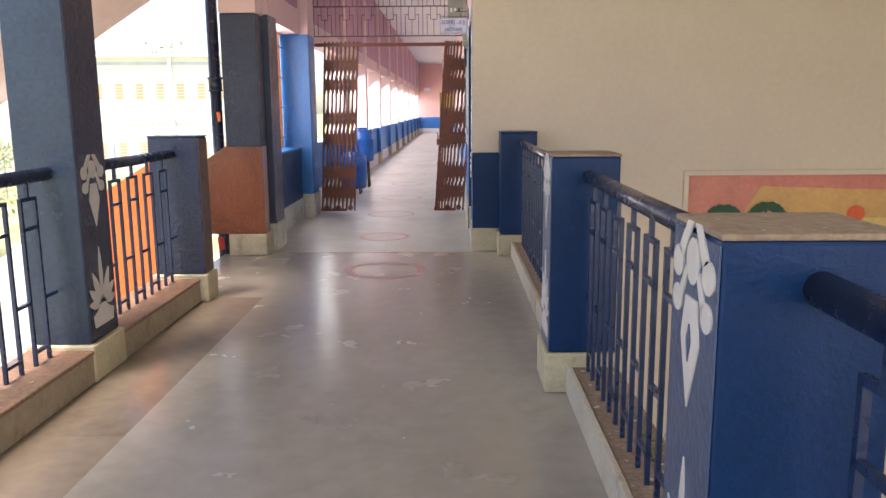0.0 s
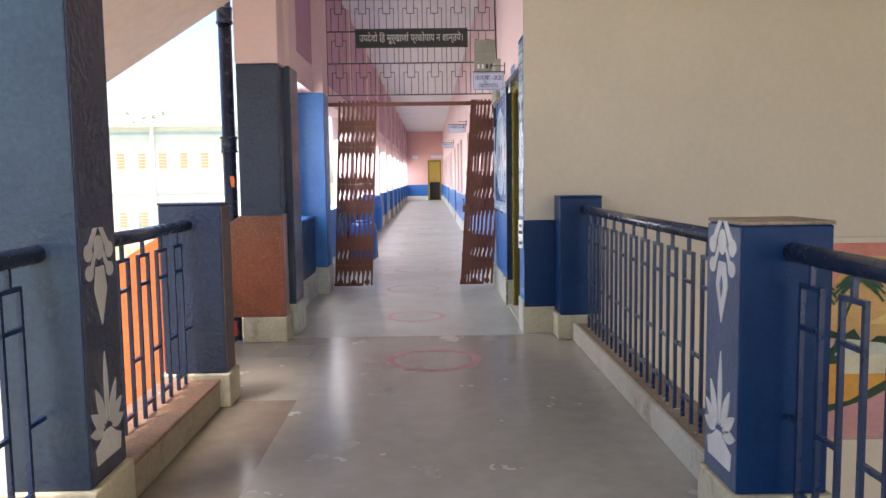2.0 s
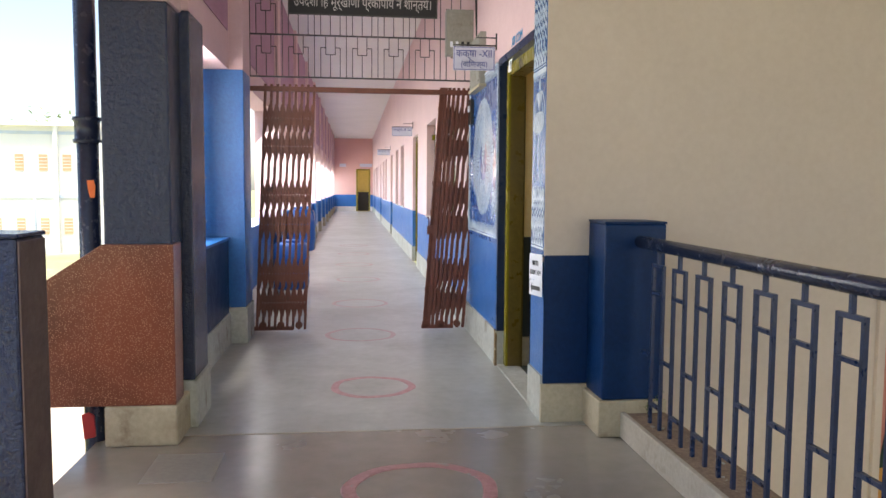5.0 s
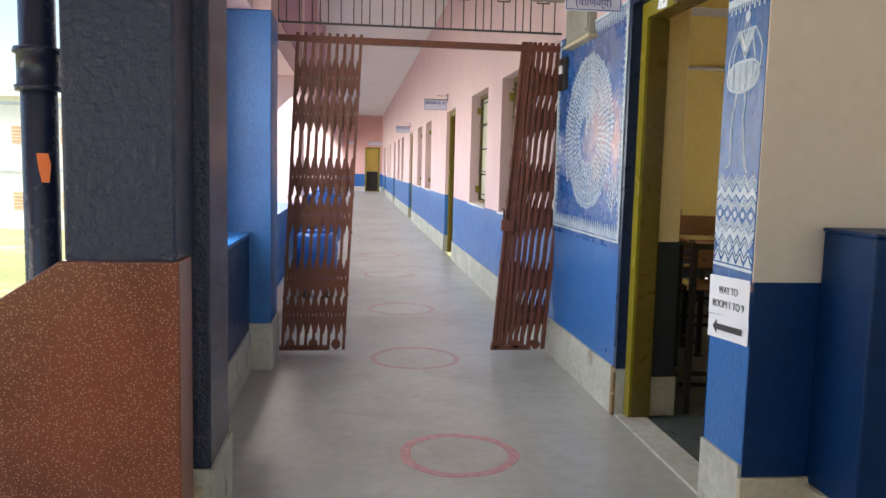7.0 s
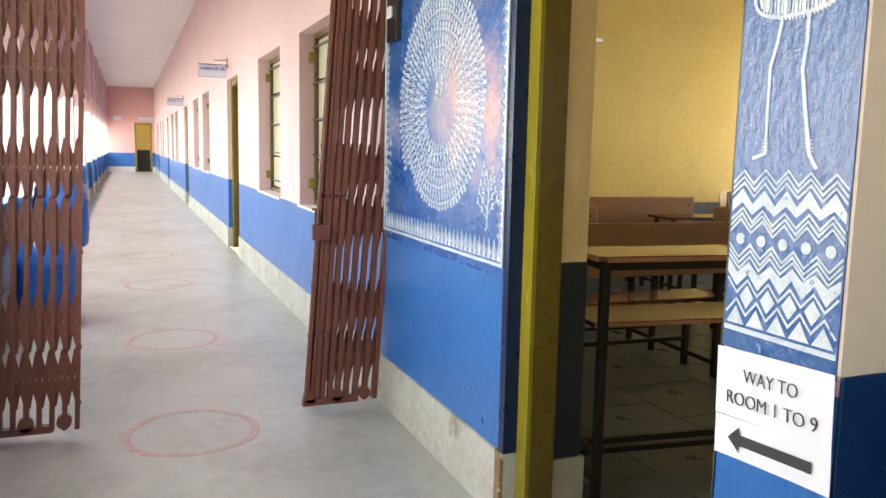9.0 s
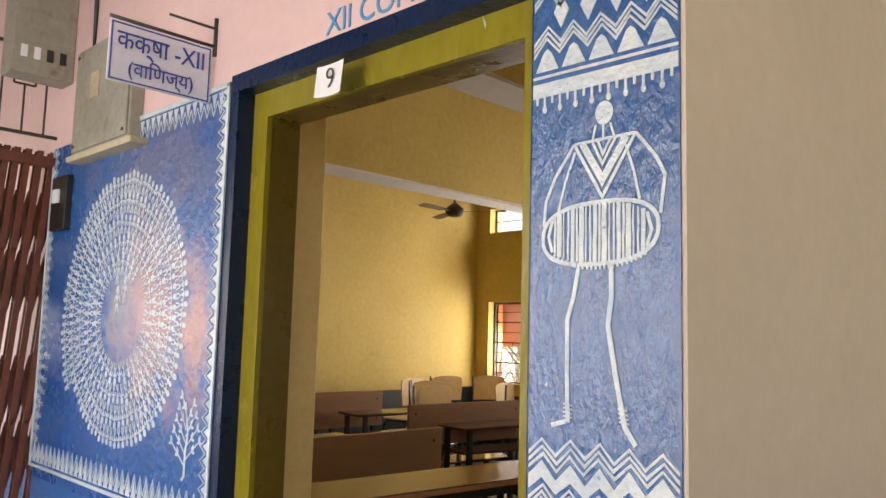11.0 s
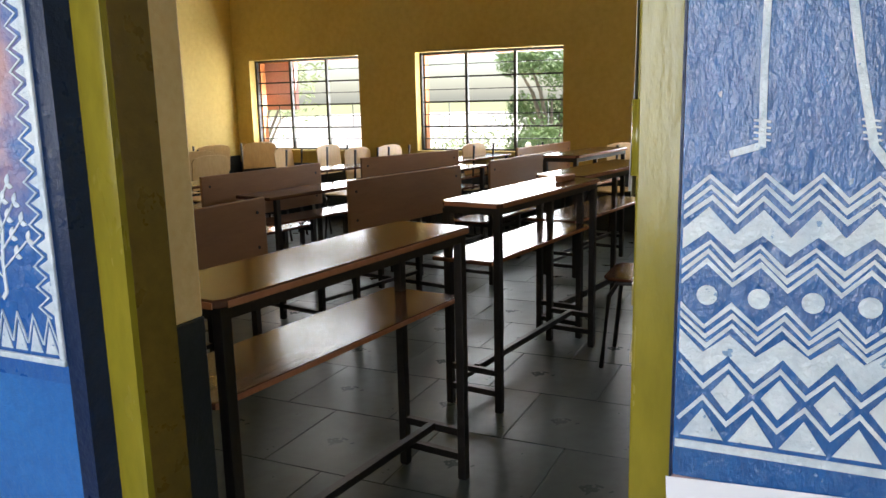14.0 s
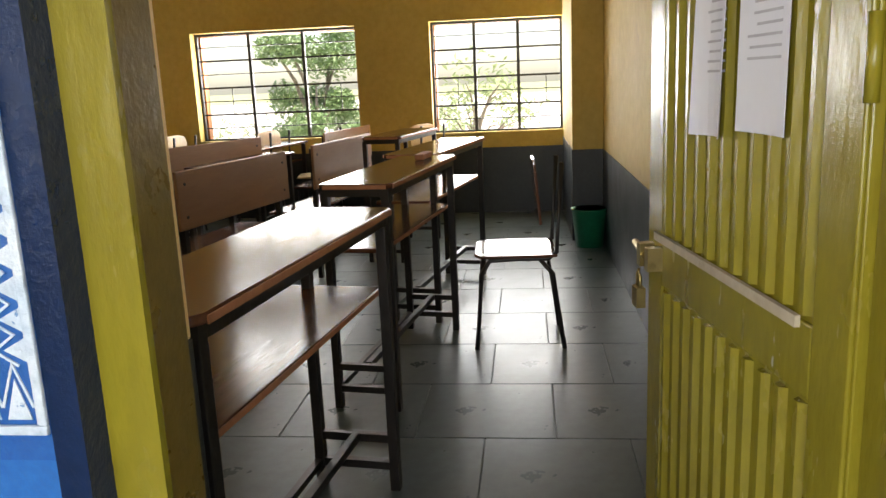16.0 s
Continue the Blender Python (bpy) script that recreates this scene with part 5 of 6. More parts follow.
# fuse boxes under the ceiling
boxes = thing("fuse_box", pose(WALL_X, 8.54, 1.95), "dusty grey metal fuse box fixed over the painting", "fuse box")
bm = bmesh.new()
box(bm, -0.045, 0, 0, 0.46, 0.02, 0.40)
part("case", bm, GREY_BOX, boxes, bevel=0.004)
bm = bmesh.new()
box(bm, -0.052, -0.045, 0.01, 0.45, 0.03, 0.39)
part("lid", bm, GREY_BOX, boxes, bevel=0.003)
for y, z in ((0.03, 0.05), (0.43, 0.05), (0.03, 0.37), (0.43, 0.37)):
    bm = bmesh.new()
    tube(bm, [(-0.056, y, z), (-0.051, y, z)], 0.006, 8)
    part("screw", bm, IRON, boxes)
bm = bmesh.new()
box(bm, -0.055, -0.052, 0.24, 0.31, 0.2, 0.29)
part("sticker", bm, PLINTH, boxes, "faded paper sticker")
bm = bmesh.new()
box(bm, -0.06, 0, -0.05, 0.47, -0.004, 0.018)
part("wooden_board", bm, PLINTH, boxes, "rough wooden mounting board", 0.004)
bx = thing("switch_box", pose(0.235, 9.16, 2.28), "grey metal switch box with small openings by the grille", "switch box")
bm = bmesh.new()
box(bm, 0, 0.22, 0, 0.11, 0, 0.36)
part("case", bm, GREY_BOX, bx, bevel=0.005)
for k in range(4):
    bm = bmesh.new()
    box(bm, 0.03 + 0.045 * k, 0.052 + 0.045 * k, -0.004, 0.0, 0.06, 0.105)
    part("slot", bm, BLACKP if k > 1 else PAPER, bx, "small switch slot")
bm = bmesh.new()
tube(bm, [(0.455, 8.98, 2.35), (0.445, 8.97, 2.6), (0.44, 9.0, 2.9), (0.445, 9.0, CEIL)], 0.008, 8)
tagged(part("conduit", bm, BLACKP), "dark electric cable running up the wall", "cable")
sw = thing("socket_board", pose(WALL_X, 9.07, 1.72), "dark wooden socket board with a white switch", "switch")
bm = bmesh.new()
box(bm, -0.03, 0, 0, 0.14, 0, 0.2)
part("board", bm, STEEL, sw, bevel=0.004)
bm = bmesh.new()
box(bm, -0.042, -0.03, 0.05, 0.1, 0.1, 0.15)
part("switch", bm, PAPER, sw, "small white switch", 0.003)

# ---- framed sunset painting on the hall wall ----
def flat_paint(name, c, rough=0.5):
    return surface(name, c, tuple(x * 0.82 for x in c), rough=rough, large=3, fine=20, amount=0.4, bump=0.1)


art = thing("wall_painting", pose(2.30, 6.692, -0.93), "framed painting of a sunset over palms, huts and river", "painting")
AW, AH = 3.3, 1.63
bm = bmesh.new()
for a, b, c, d in ((0, AW, 0, 0.04), (0, AW, AH - 0.045, AH), (0, 0.045, 0.04, AH - 0.045), (AW - 0.045, AW, 0.04, AH - 0.045)):
    box(bm, a, b, -0.03, 0, c, d)
part("frame", bm, BEIGE, art, "raised plaster frame", 0.004)
am = pose(0, -0.003, 0)


def area(name, pts, c, k, label):
    bm = bmesh.new()
    prism(bm, pts, 0.002, am @ pose(0, -0.0024 * k, 0))
    part(name, bm, flat_paint("paint_" + name + str(k), c), art, label)


e = 0.045
area("sky", [(e, e), (AW - e, e), (AW - e, AH - e), (e, AH - e)], (0.62, 0.36, 0.14), 0, "orange and yellow painted sky")
area("sky_red", [(e, 0.7), (0.33, 0.7), (0.5, 1.2), (0.75, AH - e), (e, AH - e)], (0.6, 0.22, 0.17), 1, "pink-red painted sky")
area("sky_band", [(0.6, AH - 0.14), (2.4, AH - 0.2), (AW - e, AH - 0.12), (AW - e, AH - e), (0.45, AH - e)], (0.58, 0.2, 0.16), 2, "pink-red painted cloud")
area("glow", [(0.8, 0.95), (AW - e, 0.98), (AW - e, 1.22), (1.3, 1.2)], (0.72, 0.5, 0.2), 2, "pale yellow painted glow")
area("river", [(e, e), (AW - e, e), (AW - e, 0.55), (1.2, 0.5), (0.85, 0.36), (e, 0.2)], (0.52, 0.26, 0.27), 1, "pink painted river")
area("river_far", [(0.95, 0.55), (AW - e, 0.5), (AW - e, 0.82), (1.2, 0.8)], (0.62, 0.5, 0.47), 2, "pale painted river bend")
area("field", [(e, 0.2), (0.7, 0.32), (1.0, 0.5), (0.9, 0.64), (0.5, 0.68), (e, 0.66)], (0.6, 0.28, 0.05), 3, "orange painted field")
area("bank", [(e, 0.15), (0.5, 0.25), (0.85, 0.36), (1.12, 0.5), (1.0, 0.52), (0.7, 0.35), (0.4, 0.29), (e, 0.21)], (0.02, 0.05, 0.02), 4, "dark green painted bank")
hill = [(e, 0.62)] + [(e + 0.04 + 0.09 * k, 0.86 + 0.045 * math.sin(1.3 * k) + 0.04 * math.sin(2.9 * k)) for k in range(16)] + [(1.55, 0.72), (0.95, 0.66)]
area("hill", hill, (0.015, 0.04, 0.02), 5, "dark green painted hills")
area("hut", [(0.2, 0.6), (0.52, 0.6), (0.52, 0.75), (0.2, 0.75)], (0.3, 0.05, 0.06), 6, "red painted hut")
area("hut_roof", [(0.15, 0.73), (0.48, 0.73), (0.62, 0.84), (0.3, 0.86)], (0.55, 0.35, 0.33), 7, "pale pink painted roof")
area("house", [(0.6, 0.56), (1.0, 0.56), (1.0, 0.72), (0.6, 0.72)], (0.62, 0.55, 0.4), 6, "cream painted house")
area("house_roof", [(0.56, 0.71), (1.05, 0.71), (0.95, 0.8), (0.66, 0.84)], (0.5, 0.5, 0.44), 7, "grey painted roof")
area("sun", [(1.52 + 0.08 * math.cos(a), 1.24 + 0.075 * math.sin(a)) for a in [2 * math.pi * k / 20 for k in range(20)]], (0.72, 0.12, 0.04), 5, "red painted sun")
for px, pz, base in ((0.36, 1.28, 0.26), (0.74, 1.3, 0.55)):
    bm = bmesh.new()
    mm = am @ pose(0, -0.024, 0)
    stroke(bm, [(base, 0.74), (base + (px - base) * 0.4, 1.0), (px, pz)], 0.022, mm)
    for ang in range(-20, 201, 22):
        c, s = math.cos(radians(ang)), math.sin(radians(ang))
        L = 0.2
        pts = [(px + c * L * f, pz + s * L * f * 0.75 - 0.12 * f * f) for f in (0, 0.25, 0.5, 0.75, 1)]
        for (a1, b1), (a2, b2), w in zip(pts, pts[1:], (0.028, 0.036, 0.03, 0.016)):
            stroke(bm, [(a1, b1), (a2, b2)], w, mm)
    part("palm", bm, flat_paint("paint_palm", (0.012, 0.07, 0.035)), art, "dark green painted palm tree")

# notice board and coloured wheel on the storey below
nb = thing("blackboard", pose(2.68, 6.692, -2.75), "black notice board with coloured chalk lines, lower storey", "blackboard")
bm = bmesh.new()
box(bm, 0, 0.54, -0.02, 0, 0, 1.0)
part("board", bm, BOARD_BLACK, nb)
bm = bmesh.new()
for a, b, c, d in ((-0.03, 0, -0.03, 1.03), (0.54, 0.57, -0.03, 1.03), (0, 0.54, 1.0, 1.03), (0, 0.54, -0.03, 0)):
    box(bm, a, b, -0.03, 0, c, d)
part("frame", bm, WHITEWASH, nb)
chalks = [flat_paint("chalk_white", (0.6, 0.6, 0.6)), flat_paint("chalk_red", (0.5, 0.08, 0.06)), flat_paint("chalk_green", (0.05, 0.4, 0.12))]
for k in range(12):
    bm = bmesh.new()
    x = 0.04 + 0.03 * (k % 3)
    while x < 0.48:
        w = rnd.uniform(0.02, 0.06)
        box(bm, x, min(0.5, x + w), -0.023, -0.02, 0.92 - 0.075 * k, 0.945 - 0.075 * k)
        x += w + 0.018
    part("chalk_line", bm, chalks[(0, 0, 1, 0, 2, 1)[k % 6]], nb, "line of coloured chalk writing")
bm = bmesh.new()
box(bm, 2.35, 2.6, 6.667, 6.692, -3.0, -1.74)
tagged(part("maroon_board", bm, flat_paint("maroon_panel", (0.2, 0.02, 0.03)), bevel=0.004), "maroon painted board on the lower wall", "board")
wheel = thing("painted_wheel", pose(4.15, 6.692, -1.3), "red and green painted wheel on the hall wall", "wall decoration")
for r0, r1, c in ((0.0, 0.13, (0.02, 0.12, 0.04)), (0.135, 0.25, (0.5, 0.06, 0.03)), (0.255, 0.33, (0.03, 0.2, 0.07))):
    bm = bmesh.new()
    n = 24
    for k in range(n):
        a1, a2 = 2 * math.pi * k / n, 2 * math.pi * (k + 0.92) / n
        prism(bm, [(r0 * math.cos(a1), r0 * math.sin(a1)), (r1 * math.cos(a1), r1 * math.sin(a1)), (r1 * math.cos(a2), r1 * math.sin(a2)), (r0 * math.cos(a2) + 1e-4, r0 * math.sin(a2) + 1e-4)], 0.006, pose(0, -0.006, 0))
    part("ring", bm, flat_paint("wheel_%d" % int(r1 * 100), c), wheel)

# ---- the classroom ----
def door_leaf():
    """The pressed-steel leaf, standing open into the room."""
    ang = math.degrees(math.atan2(7.185 - 7.065, 1.40 - 0.60))
    root = thing("door_leaf", pose(0.605, 7.05, 0, 0, 0, ang), "open olive steel door leaf with vertical ribs, chipped", "door")
    L, H = 0.80, 1.925
    bm = bmesh.new()
    box(bm, 0, L, -0.03, 0.0, 0.012, H)
    part("panel", bm, OLIVE, root, bevel=0.003)
    for a, b in ((0.0, 0.09), (L - 0.09, L)):
        bm = bmesh.new()
        box(bm, a, b, 0, 0.008, 0.012, H)
        part("stile", bm, OLIVE, root, bevel=0.003)
    for z0, z1 in ((0.012, 0.14), (0.80, 0.905), (H - 0.12, H)):
        bm = bmesh.new()
        box(bm, 0.09, L - 0.09, 0, 0.008, z0, z1)
        part("rail", bm, OLIVE, root, bevel=0.003)
    for z0, z1 in ((0.15, 0.79), (0.915, H - 0.13)):
        for k in range(11):
            bm = bmesh.new()
            x = 0.115 + k * (L - 0.23) / 10
            prism(bm, [(x - 0.014, 0), (x - 0.006, 0.011), (x + 0.006, 0.011), (x + 0.014, 0)], z1 - z0, Matrix(((1, 0, 0, 0), (0, 0, 1, 0.0), (0, 1, 0, z0), (0, 0, 0, 1))))
            part("rib", bm, OLIVE, root)
    bm = bmesh.new()
    box(bm, 0.12, L - 0.06, 0.008, 0.016, 0.895, 0.912)
    part("rubbed_edge", bm, PLINTH, root, "bare rubbed edge of the middle rail")
    bm = bmesh.new()
    tube(bm, [(L - 0.10, 0.03, 0.845), (L + 0.03, 0.03, 0.872)], 0.008, 10)
    for x in (L - 0.085, L - 0.03):
        box(bm, x - 0.012, x + 0.012, 0.006, 0.04, 0.832, 0.882)
    part("bolt", bm, BRASS, root, "brass sliding bolt")
    bm = bmesh.new()
    box(bm, L - 0.02, L + 0.018, 0.02, 0.04, 0.73, 0.775)
    tube(bm, [(L - 0.012, 0.03, 0.77), (L - 0.012, 0.03, 0.80), (L - 0.001, 0.03, 0.815), (L + 0.010, 0.03, 0.80), (L + 0.010, 0.03, 0.77)], 0.0035, 8)
    part("padlock", bm, BRASS, root, "small hanging brass padlock")
    for z in (0.3, 1.2, 1.75):
        bm = bmesh.new()
        tube(bm, [(-0.006, 0.006, z), (-0.006, 0.006, z + 0.1)], 0.009, 8)
        part("hinge", bm, OLIVE, root)
    return root


leaf_root = door_leaf()
LM = leaf_root.matrix_world.copy()
for x0, x1, z0, z1, bend in ((0.36, 0.49, 1.135, 1.7, 0.02), (0.165, 0.325, 1.15, 1.7, 0.006)):
    root = thing("notice_sheet", LM @ pose((x0 + x1) / 2, 0.013, 0), "white printed notice taped to the door leaf", "paper", "door notices")
    bm = bmesh.new()
    w, n = (x1 - x0) / 2, 6
    g = [[bm.verts.new((-w + 2 * w * i / n, bend * (abs(2 * i / n - 1) ** 2) * (1 - j / n) + 0.003, z0 + (z1 - z0) * j / n)) for j in range(n + 1)] for i in range(n + 1)]
    for i in range(n):
        for j in range(n):
            bm.faces.new((g[i][j], g[i + 1][j], g[i + 1][j + 1], g[i][j + 1]))
    ob = part("sheet", bm, PAPER, root)
    sol = ob.modifiers.new("thick", "SOLIDIFY")
    sol.thickness = 0.0006
    if x0 < 0.4:
        GREY_INK = surface("grey_print", (0.45, 0.45, 0.5), rough=0.7, bump=0)
        z = z1 - 0.06
        while z > z0 + 0.1:
            bm = bmesh.new()
            box(bm, -w * 0.7, w * rnd.uniform(0.2, 0.75), 0.0055, 0.006, z, z + 0.004)
            part("printed_line", bm, GREY_INK, root)
            z -= 0.016


def table(m, L=1.16, D=0.29, label="brown laminate school desk with shelf on black steel legs"):
    root = thing("desk", m, label, "desk", "classroom desks")
    bm = bmesh.new()
    q, e = L / 2, 0.028
    prism(bm, [(-q + e, 0), (q - e, 0), (q, e * 0.6), (q, D - e), (q - e, D), (-q + e, D), (-q, D - e), (-q, e * 0.6)], 0.02, Matrix(((1, 0, 0, 0), (0, 0, 1, 0), (0, 1, 0, 0.872), (0, 0, 0, 1))))
    part("desktop", bm, PLY, root, bevel=0.006)
    bm = bmesh.new()
    for a, b, c, d in ((-q + e, q - e, -0.003, 0.0), (-q + e, q - e, D, D + 0.003), (-q - 0.003, -q, e * 0.6, D - e), (q, q + 0.003, e * 0.6, D - e)):
        box(bm, a, b, c, d, 0.873, 0.888)
    part("edge_band", bm, PLY_EDGE, root, "raw orange-brown edge")
    bm = bmesh.new()
    for a, b, c, d in ((-L / 2 + 0.02, L / 2 - 0.02, 0.015, 0.045), (-L / 2 + 0.02, L / 2 - 0.02, D - 0.045, D - 0.015), (-L / 2 + 0.02, -L / 2 + 0.05, 0.045, D - 0.045), (L / 2 - 0.05, L / 2 - 0.02, 0.045, D - 0.045)):
        box(bm, a, b, c, d, 0.842, 0.872)
    part("top_frame", bm, STEEL, root)
    bm = bmesh.new()
    box(bm, -L / 2 + 0.012, L / 2 - 0.003, 0.048, D + 0.048, 0.632, 0.65)
    part("shelf", bm, PLY, root, bevel=0.004)
    bm = bmesh.new()
    box(bm, -L / 2 + 0.012, L / 2 - 0.003, 0.0455, 0.048, 0.634, 0.648)
    part("shelf_edge", bm, PLY_EDGE, root, "raw orange-brown edge")
    for x in (-L / 2 + 0.035, L / 2 - 0.035):
        for y in (0.03, D - 0.02):
            bm = bmesh.new()
            box(bm, x - 0.0155, x + 0.0155, y - 0.0155, y + 0.0155, 0.0, 0.86)
            part("leg", bm, STEEL, root, bevel=0.003)
        for z in (0.07, 0.16):
            bm = bmesh.new()
            box(bm, x - 0.012, x + 0.012, 0.045, D - 0.035, z, z + 0.025)
            part("cross_rail", bm, STEEL, root)
    bm = bmesh.new()
    box(bm, -L / 2 + 0.047, L / 2 - 0.047, D / 2 - 0.012, D / 2 + 0.012, 0.165, 0.19)
    part("stretcher", bm, STEEL, root)
    bm = bmesh.new()
    box(bm, -L / 2 + 0.047, L / 2 - 0.047, D - 0.03, D - 0.008, 0.072, 0.094)
    part("rear_stretcher", bm, STEEL, root)
    return root


table(pose(1.35, 7.903, 0, 0, 0, -7.0), 1.1, 0.295)
table(pose(2.955, 7.86, 0, 0, 0, -8), 1.08, label="brown laminate school desk with wooden duster on it")
table(pose(4.1, 7.80, 0, 0, 0, -10), 1.12)
table(pose(5.42, 8.22, 0, 0, 0, -10), 0.95, label="brown laminate school desk near the windows")


def bench(m, L=1.06, back=True, label="school bench desk with tan backrest on black steel frame"):
    """A seat with its backrest, and the desk in front of it, on one steel frame."""
    root = thing("bench_desk", m, label, "bench desk", "classroom benches")
    if back:
        bm = bmesh.new()
        box(bm, -L / 2, L / 2, -0.018, 0.0, 0.60, 0.885)
        part("backrest", bm, BACK, root, bevel=0.006)
        for x in (-L / 2 + 0.06, L / 2 - 0.06):
            for z in (0.66, 0.82):
                bm = bmesh.new()
                tube(bm, [(x, -0.021, z), (x, -0.017, z)], 0.008, 8)
                part("bolt", bm, STEEL, root)
    bm = bmesh.new()
    box(bm, -L / 2, L / 2, 0.05, 0.33, 0.437, 0.455)
    part("seat", bm, PLY, root, "glossy brown seat", 0.005)
    bm = bmesh.new()
    box(bm, -L / 2, L / 2, 0.62, 0.93, 0.735, 0.755)
    part("desktop", bm, PLY, root, "glossy brown desktop", 0.005)
    bm = bmesh.new()
    box(bm, -L / 2 + 0.04, L / 2 - 0.04, 0.66, 0.92, 0.575, 0.588)
    part("shelf", bm, PLY, root)
    for x in (-L / 2 + 0.07, L / 2 - 0.07):
        for y, h in ((0.02, 0.86 if back else 0.44), (0.3, 0.437), (0.64, 0.735), (0.9, 0.735)):
            bm = bmesh.new()
            box(bm, x - 0.015, x + 0.015, y - 0.015, y + 0.015, 0, h)
            part("leg", bm, STEEL, root)
        bm = bmesh.new()
        box(bm, x - 0.012, x + 0.012, 0.035, 0.885, 0.07, 0.095)
        box(bm, x - 0.012, x + 0.012, 0.035, 0.285, 0.41, 0.437)
        part("side_rail", bm, STEEL, root)
    for y in (0.3, 0.64):
        bm = bmesh.new()
        box(bm, -L / 2 + 0.085, L / 2 - 0.085, y - 0.011, y + 0.011, 0.15, 0.172)
        part("stretcher", bm, STEEL, root)
    return root


first = bench(pose(3.66, 8.985, 0, 0, 0, -11.7))
for x, y, a in ((1.9, 9.13, -3), (5.05, 8.73, -9), (3.66, 10.03, -8), (1.75, 10.3, -4), (5.12, 9.70, -20), (6.33, 8.98, -9), (1.7, 11.4, -3), (3.3, 11.2, -5)):
    copy_thing(first, pose(x, y, 0, 0, 0, a))

# wooden duster
bm = bmesh.new()
box(bm, -0.085, 0.085, -0.022, 0.022, 0, 0.028)
ob = tagged(part("duster", bm, PLY_EDGE, bevel=0.006), "small wooden board duster lying on a desk", "duster")
ob.matrix_world = pose(3.33, 7.93, 0.893, 0, 0, -6)


def chair(m, seat_mat, back_mat, label, group):
    root = thing("chair", m, label, "chair", group)
    bm = bmesh.new()
    n = 12
    pts = [(-0.19, -0.18), (-0.2, 0.0), (-0.19, 0.17), (-0.14, 0.2), (0.14, 0.2), (0.19, 0.17), (0.2, 0.0), (0.19, -0.18)]
    prism(bm, pts, 0.014, Matrix(((1, 0, 0, 0), (0, 0, 1, 0), (0, 1, 0, 0.44), (0, 0, 0, 1))))
    part("seat", bm, seat_mat, root, bevel=0.004)
    bm = bmesh.new()
    top = [(-0.19, 0.60), (-0.195, 0.84), (-0.17, 0.872), (-0.08, 0.89), (0.08, 0.89), (0.17, 0.872), (0.195, 0.84), (0.19, 0.60)]
    prism(bm, top, 0.012, pose(0, -0.235, 0, -5, 0, 0) @ pose(0, 0.07, 0))
    part("backrest", bm, back_mat, root, bevel=0.003)
    for s in (-1, 1):
        bm = bmesh.new()
        tube(bm, [(s * 0.175, 0.20, 0.0), (s * 0.17, 0.17, 0.36), (s * 0.165, 0.13, 0.425), (s * 0.165, 0.0, 0.432), (s * 0.165, -0.14, 0.43), (s * 0.165, -0.178, 0.46), (s * 0.168, -0.205, 0.87)], 0.0115, 8)
        part("frame_tube", bm, STEEL, root)
        bm = bmesh.new()
        tube(bm, [(s * 0.165, -0.1, 0.43), (s * 0.17, -0.16, 0.36), (s * 0.178, -0.21, 0.0)], 0.0115, 8)
        part("leg", bm, STEEL, root)
    return root


chair(pose(3.34, 7.5, 0, 0, 0, 2), PLY, PLY, "wooden-seated steel tube chair standing by the door", "")
light = chair(pose(5.9, 10.75, 0, 0, 0, -8), CHAIR_PLY, CHAIR_PLY, "light plywood chair with black tube frame", "plywood chairs")
for x, y, a in ((6.3, 10.62, -8), (5.75, 11.5, 10), (6.25, 11.3, -4), (4.75, 11.35, 170), (5.2, 11.9, 165), (6.1, 12.5, 160), (6.6, 12.3, 150), (6.6, 9.85, -12), (6.75, 8.45, -30), (5.35, 12.45, 5), (6.72, 9.35, 10)):
    copy_thing(light, pose(x, y, 0, 0, 0, a))

bm = bmesh.new()
prof = [(0.0, 0.10), (0.27, 0.13), (0.28, 0.138), (0.285, 0.138), (0.285, 0.125), (0.02, 0.092)]
tube(bm, [(0, 0, z) for z, r in prof], [r for z, r in prof], 22)
ob = tagged(part("waste_bin", bm, GREEN_PLASTIC), "green plastic waste bin on the stone floor", "bin")
ob.location = (5.45, 6.99, 0.0)


